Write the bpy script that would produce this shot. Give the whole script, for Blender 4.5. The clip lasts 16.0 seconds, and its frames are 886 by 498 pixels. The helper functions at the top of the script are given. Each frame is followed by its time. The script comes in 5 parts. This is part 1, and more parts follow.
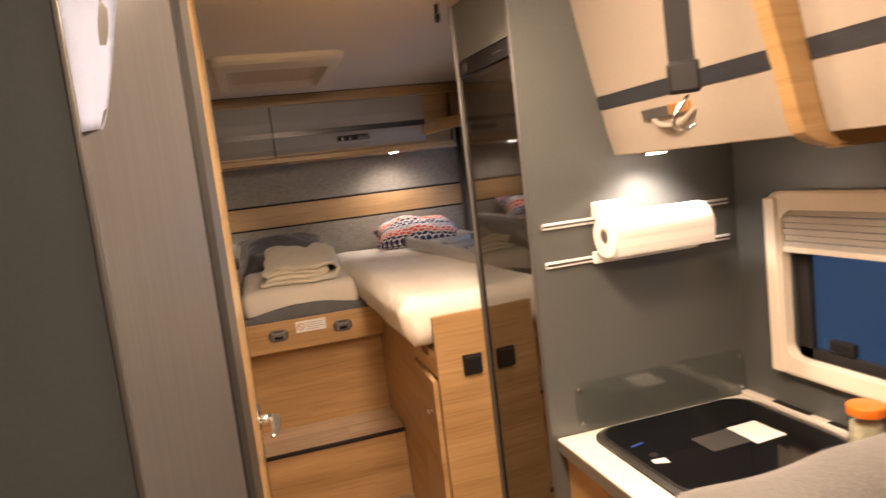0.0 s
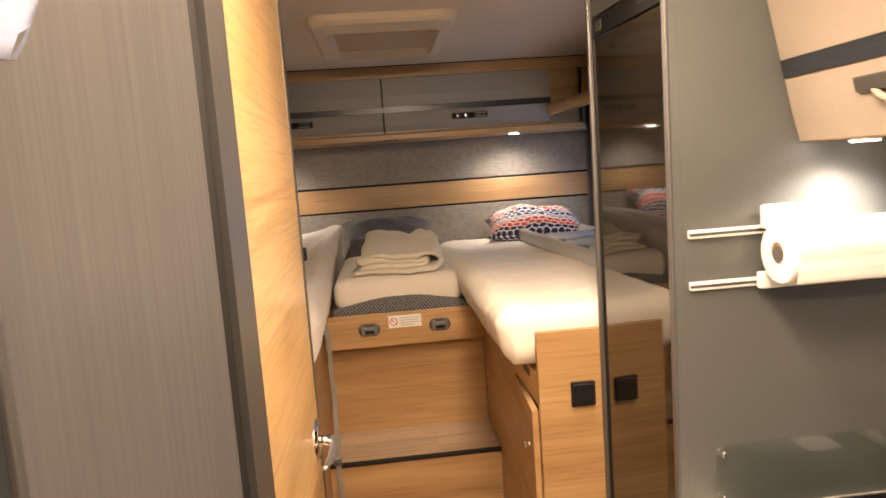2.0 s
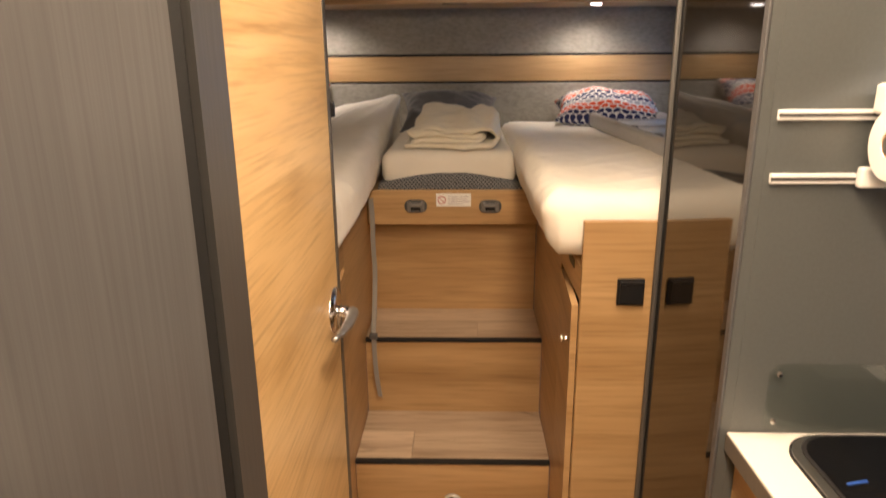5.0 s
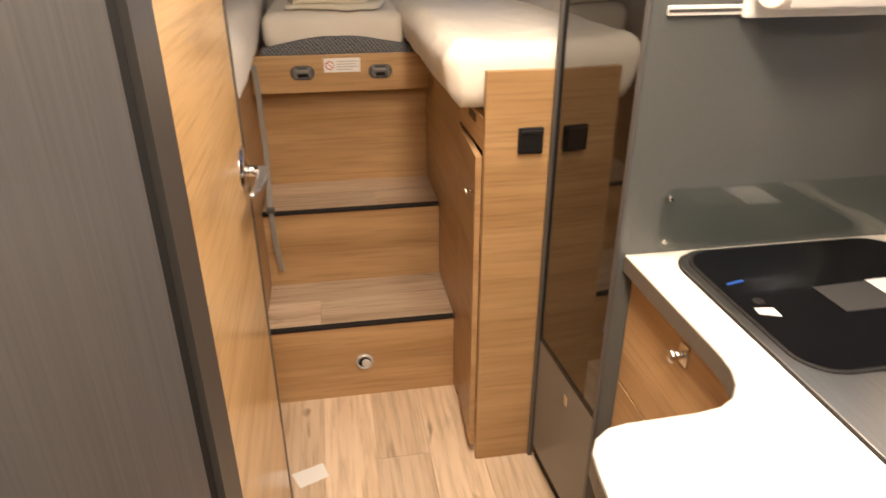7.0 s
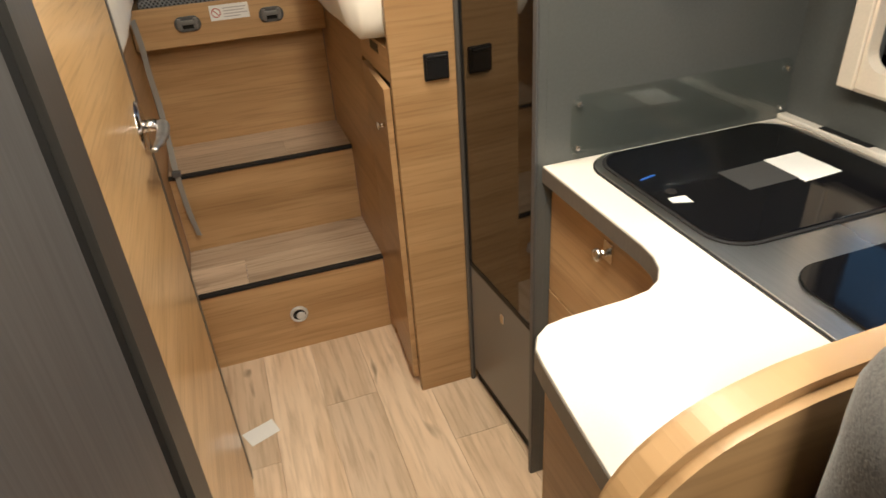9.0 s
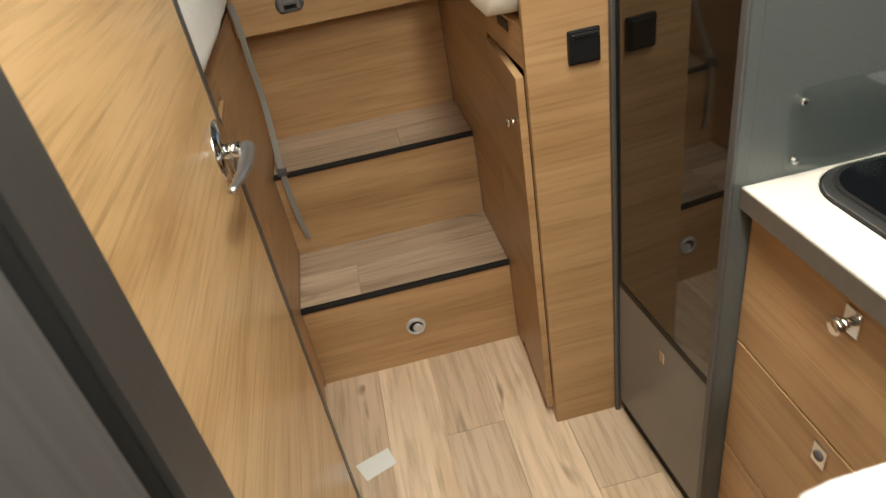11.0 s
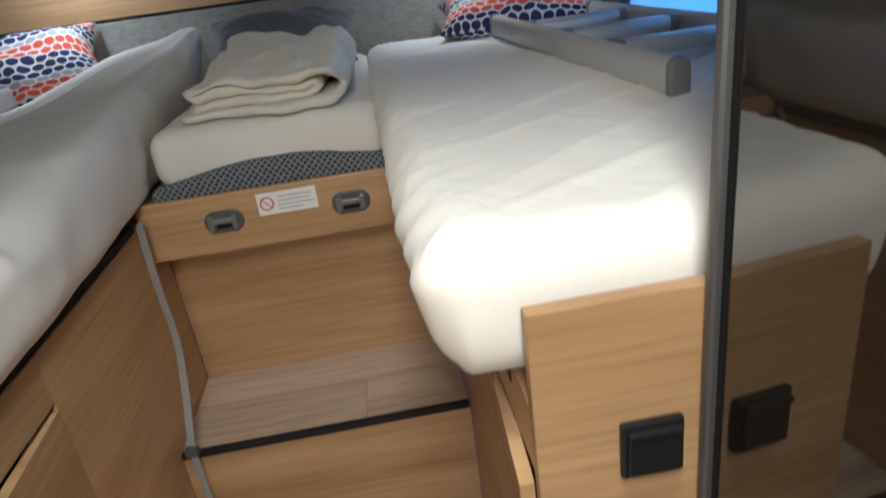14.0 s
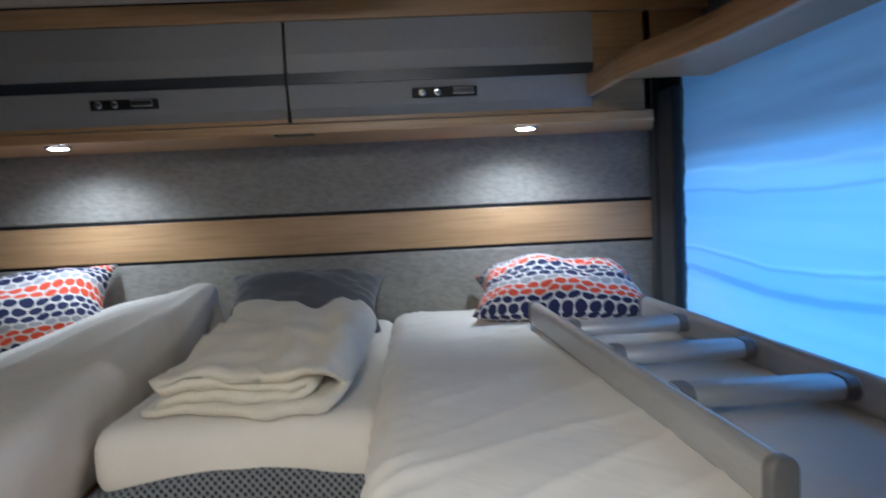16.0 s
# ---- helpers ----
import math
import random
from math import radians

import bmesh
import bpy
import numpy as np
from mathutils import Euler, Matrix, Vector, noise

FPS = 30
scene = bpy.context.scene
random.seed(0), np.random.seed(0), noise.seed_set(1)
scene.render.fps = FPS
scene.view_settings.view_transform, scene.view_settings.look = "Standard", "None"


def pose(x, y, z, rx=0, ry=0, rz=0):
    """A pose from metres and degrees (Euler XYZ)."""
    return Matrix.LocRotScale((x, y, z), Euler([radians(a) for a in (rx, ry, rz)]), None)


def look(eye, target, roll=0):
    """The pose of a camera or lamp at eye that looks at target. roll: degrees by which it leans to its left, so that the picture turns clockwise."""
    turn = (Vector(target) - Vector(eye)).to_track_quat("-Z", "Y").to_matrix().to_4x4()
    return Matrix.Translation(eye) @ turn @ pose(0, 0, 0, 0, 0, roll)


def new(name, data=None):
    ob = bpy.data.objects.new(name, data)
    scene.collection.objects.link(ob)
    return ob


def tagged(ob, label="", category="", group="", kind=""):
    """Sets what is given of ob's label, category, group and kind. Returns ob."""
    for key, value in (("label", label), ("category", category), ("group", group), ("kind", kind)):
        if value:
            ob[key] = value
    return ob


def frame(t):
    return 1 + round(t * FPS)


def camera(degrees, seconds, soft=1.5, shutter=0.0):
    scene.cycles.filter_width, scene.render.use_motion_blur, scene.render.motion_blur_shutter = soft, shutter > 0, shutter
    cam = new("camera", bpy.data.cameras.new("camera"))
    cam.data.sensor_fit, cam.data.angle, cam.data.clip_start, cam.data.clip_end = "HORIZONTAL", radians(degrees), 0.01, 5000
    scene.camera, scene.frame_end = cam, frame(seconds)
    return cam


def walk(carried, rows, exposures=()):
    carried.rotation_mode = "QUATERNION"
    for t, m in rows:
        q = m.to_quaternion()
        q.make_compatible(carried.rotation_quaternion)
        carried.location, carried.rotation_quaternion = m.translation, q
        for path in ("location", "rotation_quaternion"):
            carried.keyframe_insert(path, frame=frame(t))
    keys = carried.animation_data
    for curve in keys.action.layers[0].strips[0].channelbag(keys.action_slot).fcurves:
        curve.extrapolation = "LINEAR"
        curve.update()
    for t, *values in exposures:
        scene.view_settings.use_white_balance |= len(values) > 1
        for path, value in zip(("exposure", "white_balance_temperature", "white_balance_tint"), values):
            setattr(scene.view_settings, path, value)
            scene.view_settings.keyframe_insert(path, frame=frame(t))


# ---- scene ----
cam = camera(68.1, 16.0, 1.5, 0.5)
PATH = [
    (0, (0.262, 0.235, 1.613), (0.803, 2.147, 1.385), -6.7),
    (0.5, (0.265, 0.331, 1.606), (0.653, 2.274, 1.338), -6.4),
    (1, (0.255, 0.414, 1.593), (0.63, 2.358, 1.315), -5.5),
    (1.5, (0.309, 0.496, 1.59), (0.631, 2.45, 1.311), -4.8),
    (2, (0.39, 0.566, 1.602), (0.558, 2.545, 1.364), -4.1),
    (2.5, (0.446, 0.604, 1.605), (0.448, 2.591, 1.38), -3.6),
    (3, (0.469, 0.624, 1.614), (0.346, 2.61, 1.409), -3.0),
    (3.5, (0.475, 0.641, 1.613), (0.382, 2.632, 1.455), -2.1),
    (4, (0.475, 0.665, 1.605), (0.372, 2.654, 1.419), -1.7),
    (4.5, (0.479, 0.695, 1.564), (0.372, 2.66, 1.203), -1.1),
    (4.7, (0.475, 0.703, 1.553), (0.388, 2.65, 1.103), -0.8),
    (6.8, (0.409, 0.676, 1.48), (0.622, 2.468, 0.617), -0.3),
    (7, (0.388, 0.666, 1.477), (0.69, 2.435, 0.594), -0.0),
    (7.5, (0.353, 0.65, 1.466), (0.819, 2.352, 0.524), -0.7),
    (8, (0.345, 0.643, 1.455), (0.929, 2.284, 0.471), -1.3),
    (8.2, (0.343, 0.64, 1.451), (0.978, 2.256, 0.46), -1.2),
    (10.3, (0.442, 0.8, 1.42), (0.636, 2.468, 0.334), -9.5),
    (10.5, (0.44, 0.847, 1.409), (0.624, 2.509, 0.311), -9.3),
    (11, (0.423, 0.982, 1.417), (0.569, 2.644, 0.314), -10.8),
    (11.5, (0.444, 1.09, 1.416), (0.676, 2.8, 0.405), -10.7),
    (12, (0.506, 1.256, 1.416), (0.702, 3.006, 0.468), -12.2),
    (12.5, (0.588, 1.403, 1.421), (0.752, 3.169, 0.496), -12.1),
    (13, (0.617, 1.518, 1.432), (0.77, 3.297, 0.531), -10.3),
    (13.5, (0.639, 1.615, 1.447), (0.789, 3.416, 0.592), -9.1),
    (14, (0.645, 1.668, 1.469), (0.782, 3.494, 0.663), -7.9),
    (14.5, (0.679, 1.757, 1.505), (0.964, 3.64, 0.897), -4.8),
    (15, (0.681, 1.812, 1.529), (1.06, 3.727, 1.093), -3.0),
    (15.5, (0.708, 1.886, 1.555), (0.988, 3.845, 1.266), -2.8),
    (16, (0.732, 1.961, 1.567), (0.815, 3.954, 1.423), -2.7),
]
walk(cam, [(t, look(eye, target, roll)) for t, eye, target, roll in PATH],
     [(0, 0.05, 6950, 24), (1.5, 0.38, 6950, 22), (3, 0.05, 6650, 18), (4.7, -0.05, 6650, 17), (6.8, 0.2, 6050, 16), (8.2, -0.27, 5650, 10), (10.3, -0.17, 5180, 2), (11.5, -0.2, 4930, 1), (12.5, 0.12, 4680, 1), (13.5, 0.1, 4600, 4), (14, -0.2, 4580, 4), (14.5, -0.55, 4600, 4), (15, -0.4, 4600, 4), (15.5, -0.2, 4600, 3), (16, -0.05, 4600, 6)])

# ---- world, lights ----
world = bpy.data.worlds.new("world")
scene.world = world
world.use_nodes = True
world.node_tree.nodes["Background"].inputs["Color"].default_value = (0.35, 0.55, 1.0, 1)
world.node_tree.nodes["Background"].inputs["Strength"].default_value = 0.25


def lamp(name, kind, place, target, watts, colour, **kw):
    data = bpy.data.lights.new(name, kind)
    data.energy, data.color = watts, colour
    for key, value in kw.items():
        if key == "spread":
            data.spread = value
        elif key == "size":
            data.size = value
        elif key == "size_y":
            data.shape, data.size_y = "RECTANGLE", value
        elif key == "soft":
            data.shadow_soft_size = value
        elif key == "cone":
            data.spot_size, data.spot_blend = radians(value), kw.get("blend", 0.5)
    ob = new(name, data)
    ob.matrix_world = look(place, target)
    return ob


WARM = (1.0, 0.79, 0.54)
COOL = (1.0, 0.90, 0.76)
lamp("bed_spot_light", "SPOT", (1.05, 3.80, 1.752), (1.05, 3.93, 1.2), 12.0, COOL, cone=135, blend=0.8, soft=0.02)
lamp("bed_spot_light", "SPOT", (-0.21, 3.80, 1.752), (-0.21, 3.93, 1.2), 12.0, COOL, cone=135, blend=0.8, soft=0.02)
lamp("kitchen_spot_light", "SPOT", (1.235, 1.650, 1.588), (1.22, 1.69, 1.2), 10.5, COOL, cone=140, blend=0.8, soft=0.02)
lamp("kitchen_spot_light", "SPOT", (1.25, 1.25, 1.585), (1.15, 1.20, 0.9), 5.5, COOL, cone=140, blend=0.8, soft=0.02)
lamp("aisle_ceiling_light", "AREA", (0.62, 1.40, 2.088), (0.58, 1.52, 0), 12.0, WARM, size=0.16, size_y=0.30)
lamp("aisle_downlight", "AREA", (0.72, 1.78, 2.088), (0.74, 1.80, 0), 5.5, WARM, size=0.12, size_y=0.12, spread=radians(115))
lamp("middle_ceiling_light", "AREA", (0.62, 1.02, 2.088), (0.60, 1.35, 0), 18.5, WARM, size=0.16, size_y=0.30)
lamp("front_ceiling_light", "AREA", (0.45, 0.10, 2.085), (0.46, 0.75, 0), 31.0, WARM, size=0.4, size_y=0.25)
lamp("window_daylight", "AREA", (1.600, 3.20, 1.40), (0, 3.20, 1.38), 13.0, (0.38, 0.67, 1.0), size=1.35, size_y=0.34)
lamp("window_daylight", "AREA", (1.75, 1.1, 1.25), (0, 1.1, 1.1), 1.0, (0.35, 0.6, 1.0), size=0.9, size_y=0.4)

# ---- materials ----


def material(name, rough=0.5, metal=0.0, base=(0.5, 0.5, 0.5)):
    m = bpy.data.materials.new(name)
    m.use_nodes = True
    p = m.node_tree.nodes["Principled BSDF"]
    p.inputs["Base Color"].default_value = (*base, 1)
    p.inputs["Roughness"].default_value = rough
    p.inputs["Metallic"].default_value = metal
    return m, m.node_tree, p


def position(nt, scale, shuffle=0.0):
    """World position times a scale, shifted by a random amount an object."""
    n = nt.nodes
    geo = n.new("ShaderNodeNewGeometry")
    out = geo.outputs["Position"]
    if shuffle:
        info = n.new("ShaderNodeObjectInfo")
        mul = n.new("ShaderNodeMath")
        mul.operation = "MULTIPLY"
        mul.inputs[1].default_value = shuffle
        nt.links.new(info.outputs["Random"], mul.inputs[0])
        add = n.new("ShaderNodeVectorMath")
        add.operation = "ADD"
        nt.links.new(out, add.inputs[0])
        nt.links.new(mul.outputs[0], add.inputs[1])
        out = add.outputs[0]
    sc = n.new("ShaderNodeVectorMath")
    sc.operation = "MULTIPLY"
    sc.inputs[1].default_value = scale
    nt.links.new(out, sc.inputs[0])
    return sc.outputs[0]


def noise_of(nt, vec, scale=1.0, detail=3.0, rough=0.5, distortion=0.0):
    t = nt.nodes.new("ShaderNodeTexNoise")
    t.inputs["Scale"].default_value = scale
    t.inputs["Detail"].default_value = detail
    t.inputs["Roughness"].default_value = rough
    t.inputs["Distortion"].default_value = distortion
    nt.links.new(vec, t.inputs["Vector"])
    return t.outputs["Fac"]


def ramp(nt, fac, stops):
    r = nt.nodes.new("ShaderNodeValToRGB")
    e = r.color_ramp.elements
    while len(e) < len(stops):
        e.new(0.5)
    for el, (pos, col) in zip(e, stops):
        el.position, el.color = pos, (*col, 1)
    nt.links.new(fac, r.inputs[0])
    return r.outputs["Color"]


def mix(nt, fac, a, b, mode="MIX"):
    m = nt.nodes.new("ShaderNodeMix")
    m.data_type, m.blend_type = "RGBA", mode
    for socket, value in ((m.inputs["Factor"], fac), (m.inputs["A"], a), (m.inputs["B"], b)):
        if isinstance(value, (float, int)):
            socket.default_value = value
        elif isinstance(value, tuple):
            socket.default_value = (*value, 1)
        else:
            nt.links.new(value, socket)
    return m.outputs["Result"]


def bump(nt, p, fac, strength=0.1, distance=0.001):
    b = nt.nodes.new("ShaderNodeBump")
    b.inputs["Strength"].default_value, b.inputs["Distance"].default_value = strength, distance
    nt.links.new(fac, b.inputs["Height"])
    nt.links.new(b.outputs["Normal"], p.inputs["Normal"])


def wood(name, light, mid, dark, coarse, fine, rough=0.38, shuffle=7.0, distortion=0.5, knots=None, grain_mix=0.55, tones=(0.86, 1.09)):
    m, nt, p = material(name, rough)
    big = noise_of(nt, position(nt, coarse, shuffle), 1.0, 4.0, 0.55, distortion)
    col = ramp(nt, big, [(0.30, dark), (0.47, mid), (0.62, light), (0.8, mid)])
    small = noise_of(nt, position(nt, fine, shuffle), 1.0, 3.0, 0.6)
    grain = ramp(nt, small, [(0.30, (0.62, 0.58, 0.52)), (0.52, (1.0, 1.0, 1.0)), (0.8, (1.06, 1.05, 1.03))])
    col = mix(nt, grain_mix, col, grain, "MULTIPLY")
    if knots:
        spot = noise_of(nt, position(nt, knots, shuffle), 1.0, 2.0, 0.5, 0.8)
        mask = ramp(nt, spot, [(0.0, (0, 0, 0)), (0.655, (0, 0, 0)), (0.75, (1, 1, 1)), (1.0, (1, 1, 1))])
        col = mix(nt, mask, col, tuple(c * 0.5 for c in dark))
    if shuffle:
        info = nt.nodes.new("ShaderNodeObjectInfo")
        tone = ramp(nt, info.outputs["Random"], [(0.0, (tones[0], tones[0] * 0.985, tones[0] * 0.96)), (1.0, (tones[1], tones[1] * 0.99, tones[1] * 0.97))])
        col = mix(nt, 1.0, col, tone, "MULTIPLY")
    nt.links.new(col, p.inputs["Base Color"])
    bump(nt, p, small, 0.15, 0.0006)
    return m


def laminate(name, base, rough, streak=(220, 220, 3), depth=0.12, metal=0.0, cloud=2.0):
    m, nt, p = material(name, rough, metal, base)
    a = noise_of(nt, position(nt, streak), 1.0, 2.0, 0.6)
    b = noise_of(nt, position(nt, (cloud, cloud, cloud)), 1.0, 2.0)
    c1 = ramp(nt, a, [(0.3, tuple(v * (1 - depth) for v in base)), (0.7, tuple(v * (1 + depth) for v in base))])
    c2 = ramp(nt, b, [(0.0, (0.84, 0.84, 0.84)), (1.0, (1.14, 1.14, 1.14))])
    nt.links.new(mix(nt, 1.0, c1, c2, "MULTIPLY"), p.inputs["Base Color"])
    r = ramp(nt, b, [(0.0, (rough * 0.75,) * 3), (1.0, (rough * 1.25,) * 3)])
    nt.links.new(r, p.inputs["Roughness"])
    bump(nt, p, a, 0.05, 0.0004)
    return m


def cloth(name, base, weave=900.0, depth=0.1, cloud=3.0, bumps=0.3, fold=0.0):
    m, nt, p = material(name, 0.9, 0.0, base)
    p.inputs["Sheen Weight"].default_value = 0.25
    a = noise_of(nt, position(nt, (weave,) * 3), 1.0, 2.0, 0.7)
    b = noise_of(nt, position(nt, (cloud,) * 3), 1.0, 4.0, 0.6)
    c1 = ramp(nt, a, [(0.3, tuple(v * (1 - depth) for v in base)), (0.7, tuple(min(v * (1 + depth), 0.95) for v in base))])
    c2 = ramp(nt, b, [(0.3, (0.93, 0.92, 0.91)), (0.7, (1.03, 1.03, 1.03))])
    nt.links.new(mix(nt, 1.0, c1, c2, "MULTIPLY"), p.inputs["Base Color"])
    bump(nt, p, a, bumps, 0.0008)
    return m


OAK = wood("oak_laminate", (0.501, 0.328, 0.163), (0.435, 0.275, 0.130), (0.347, 0.207, 0.090), (0.8, 0.8, 9), (4, 4, 120))
OAK_DOOR = wood("oak_door_laminate", (0.67, 0.455, 0.22), (0.605, 0.40, 0.182), (0.46, 0.285, 0.118), (0.55, 1.1, 9.0), (5, 4, 120), 0.30, 0.0, 1.4, None, 0.75)
_p = OAK_DOOR.node_tree.nodes["Principled BSDF"]
_p.inputs["Coat Weight"].default_value, _p.inputs["Coat Roughness"].default_value = 0.4, 0.16
OAK_EDGE = wood("oak_edge", (0.62, 0.42, 0.22), (0.55, 0.36, 0.18), (0.45, 0.28, 0.13), (3, 3, 20), (30, 30, 200), 0.45)
PLANK = wood("floor_vinyl", (0.73, 0.585, 0.435), (0.67, 0.525, 0.375), (0.54, 0.405, 0.275), (7, 0.9, 7), (60, 4, 60), 0.42, 9.0, 1.1, (13, 3.0, 13), 0.7, (0.84, 1.10))
TREAD = wood("tread_vinyl", (0.63, 0.51, 0.385), (0.55, 0.43, 0.315), (0.42, 0.315, 0.225), (0.9, 9, 9), (5, 110, 110), 0.42, 9.0, 1.1, (3.0, 13, 13), 0.8, (0.84, 1.10))
GREY = laminate("grey_laminate", (0.099, 0.106, 0.103), 0.34, (160, 160, 160), 0.05)
DARK_LAMINATE = laminate("dark_grey_laminate", (0.063, 0.073, 0.079), 0.34, (160, 160, 160), 0.05)
BRUSHED = laminate("brushed_grey_laminate", (0.086, 0.084, 0.085), 0.28, (190, 190, 2.5), 0.13, 0.0, 0.02)
_links = BRUSHED.node_tree.links
for _l in [k for k in _links if k.to_socket.name == "Roughness"]:
    _links.remove(_l)
FRIDGE_GREY = laminate("grey_metallic_laminate", (0.17, 0.165, 0.158), 0.32, (3, 260, 260), 0.06)
CABINET_GREY = laminate("satin_grey_lacquer", (0.275, 0.268, 0.262), 0.45, (120, 120, 120), 0.04)
CREAM = laminate("cream_gloss_lacquer", (0.335, 0.29, 0.245), 0.18, (90, 90, 90), 0.02)
CREAM_PLASTIC = laminate("cream_plastic", (0.80, 0.72, 0.60), 0.40, (200, 200, 200), 0.03)
CEILING = laminate("ceiling_board", (0.60, 0.53, 0.435), 0.55, (60, 60, 60), 0.02)
COUNTER = laminate("white_worktop", (0.73, 0.69, 0.62), 0.25, (300, 300, 300), 0.02)
COUNTER_EDGE = laminate("worktop_edge", (0.125, 0.110, 0.095), 0.4, (200, 200, 40), 0.08)
COPPER = laminate("satin_copper", (0.55, 0.30, 0.13), 0.32, (200, 200, 40), 0.06, 0.6)
BLACK = laminate("black_plastic", (0.012, 0.012, 0.013), 0.35, (300, 300, 300), 0.1)
# black for rubber parts, and for shade painted into cupboards and narrow gaps
RUBBER_AND_SHADE = laminate("black_rubber_and_shade", (0.018, 0.017, 0.017), 0.6, (200, 200, 200), 0.15)
SEAL_BLACK = laminate("black_seal_rubber", (0.006, 0.006, 0.006), 0.75, (200, 200, 200), 0.15)
DARK_GREY = laminate("dark_grey_plastic", (0.085, 0.085, 0.088), 0.45, (200, 200, 200), 0.1)
CHROME = laminate("chrome", (0.80, 0.80, 0.80), 0.12, (80, 80, 80), 0.03, 1.0)
ALU = laminate("anodised_aluminium", (0.60, 0.60, 0.60), 0.38, (300, 20, 300), 0.05, 0.35)
SATIN = laminate("satin_nickel", (0.46, 0.46, 0.47), 0.30, (300, 12, 300), 0.05, 0.9)
STEEL = laminate("stainless_steel", (0.55, 0.54, 0.52), 0.28, (300, 12, 300), 0.06, 1.0)
TRIM_ALU = laminate("grey_aluminium_trim", (0.14, 0.137, 0.133), 0.45, (300, 300, 10), 0.05, 0.7)
STRIPE = laminate("dark_blue_inlay", (0.026, 0.031, 0.040), 0.30, (12, 12, 300), 0.2)
FELT = laminate("grey_felt_panel", (0.265, 0.248, 0.218), 0.95, (42, 42, 95), 0.15, 0.0, 11.0)
SHEET = cloth("white_cotton_sheet", (0.79, 0.755, 0.68), 900.0, 0.03, 4.0, 0.15)
_nt, _p = SHEET.node_tree, SHEET.node_tree.nodes["Principled BSDF"]
_turn = _nt.nodes.new("ShaderNodeVectorRotate")
_turn.inputs["Angle"].default_value = radians(38)
_nt.links.new(position(_nt, (1, 1, 1)), _turn.inputs["Vector"])
_sc = _nt.nodes.new("ShaderNodeVectorMath")
_sc.operation = "MULTIPLY"
_sc.inputs[1].default_value = (3.0, 13.0, 8.0)
_nt.links.new(_turn.outputs[0], _sc.inputs[0])
_f = noise_of(_nt, _sc.outputs[0], 1.0, 3.0, 0.5, 0.9)
bump(_nt, _p, _f, 0.32, 0.010)
BLANKET = cloth("cream_fleece", (0.80, 0.75, 0.62), 350.0, 0.08, 12.0, 0.6)
GREY_PILLOW = cloth("grey_cushion_cloth", (0.085, 0.085, 0.09), 700.0, 0.1, 6.0, 0.3)
STRAP = cloth("grey_webbing", (0.32, 0.31, 0.295), 1200.0, 0.12, 8.0, 0.3)
BLACK_WEB = cloth("black_webbing", (0.012, 0.012, 0.013), 1200.0, 0.2, 8.0, 0.3)
BLACK_WEB.node_tree.nodes["Principled BSDF"].inputs["Sheen Weight"].default_value = 0.0
SEAT_CLOTH = cloth("grey_seat_cloth", (0.12, 0.117, 0.114), 420.0, 0.35, 9.0, 0.6)
PAPER = laminate("white_paper", (0.84, 0.84, 0.82), 0.6, (200, 200, 200), 0.02)
GREY_FILM = laminate("grey_film", (0.055, 0.055, 0.055), 0.3, (90, 90, 90), 0.05)
PINK_PRINT = laminate("red_print", (0.50, 0.10, 0.10), 0.6, (200, 200, 200), 0.03)
GREY_PRINT = laminate("grey_print", (0.50, 0.48, 0.50), 0.6, (200, 200, 200), 0.03)
BLUE_TAG = laminate("blue_tag", (0.03, 0.10, 0.42), 0.4, (90, 90, 90), 0.05)
ORANGE_LID = laminate("orange_plastic", (0.85, 0.20, 0.02), 0.35, (90, 90, 90), 0.03)
CURTAIN = cloth("charcoal_blind_cloth", (0.022, 0.022, 0.024), 800.0, 0.2, 8.0, 0.3)
SHADE_CLOTH = cloth("pleated_blind_cloth", (0.50, 0.47, 0.42), 700.0, 0.05, 6.0, 0.3)


def mesh_cloth():
    """Grey spacer mesh with rows of small holes."""
    m, nt, p = material("grey_spacer_mesh", 0.85)
    v = nt.nodes.new("ShaderNodeTexVoronoi")
    v.voronoi_dimensions = "2D"
    v.inputs["Scale"].default_value = 105.0
    v.inputs["Randomness"].default_value = 0.15
    turn = nt.nodes.new("ShaderNodeVectorRotate")
    turn.rotation_type = "X_AXIS"
    turn.inputs["Angle"].default_value = radians(-60)
    nt.links.new(position(nt, (1, 1, 1)), turn.inputs["Vector"])
    spin = nt.nodes.new("ShaderNodeVectorRotate")
    spin.rotation_type = "Z_AXIS"
    spin.inputs["Angle"].default_value = radians(45)
    nt.links.new(turn.outputs[0], spin.inputs["Vector"])
    nt.links.new(spin.outputs[0], v.inputs["Vector"])
    nt.links.new(ramp(nt, v.outputs["Distance"], [(0.22, (0.018, 0.020, 0.024)), (0.46, (0.21, 0.225, 0.245))]), p.inputs["Base Color"])
    bump(nt, p, v.outputs["Distance"], 0.8, 0.003)
    return m


SPACER = mesh_cloth()
RUBBER_AND_SHADE.node_tree.nodes["Principled BSDF"].inputs["Specular IOR Level"].default_value = 0.2
BLACK.node_tree.nodes["Principled BSDF"].inputs["Specular IOR Level"].default_value = 0.22


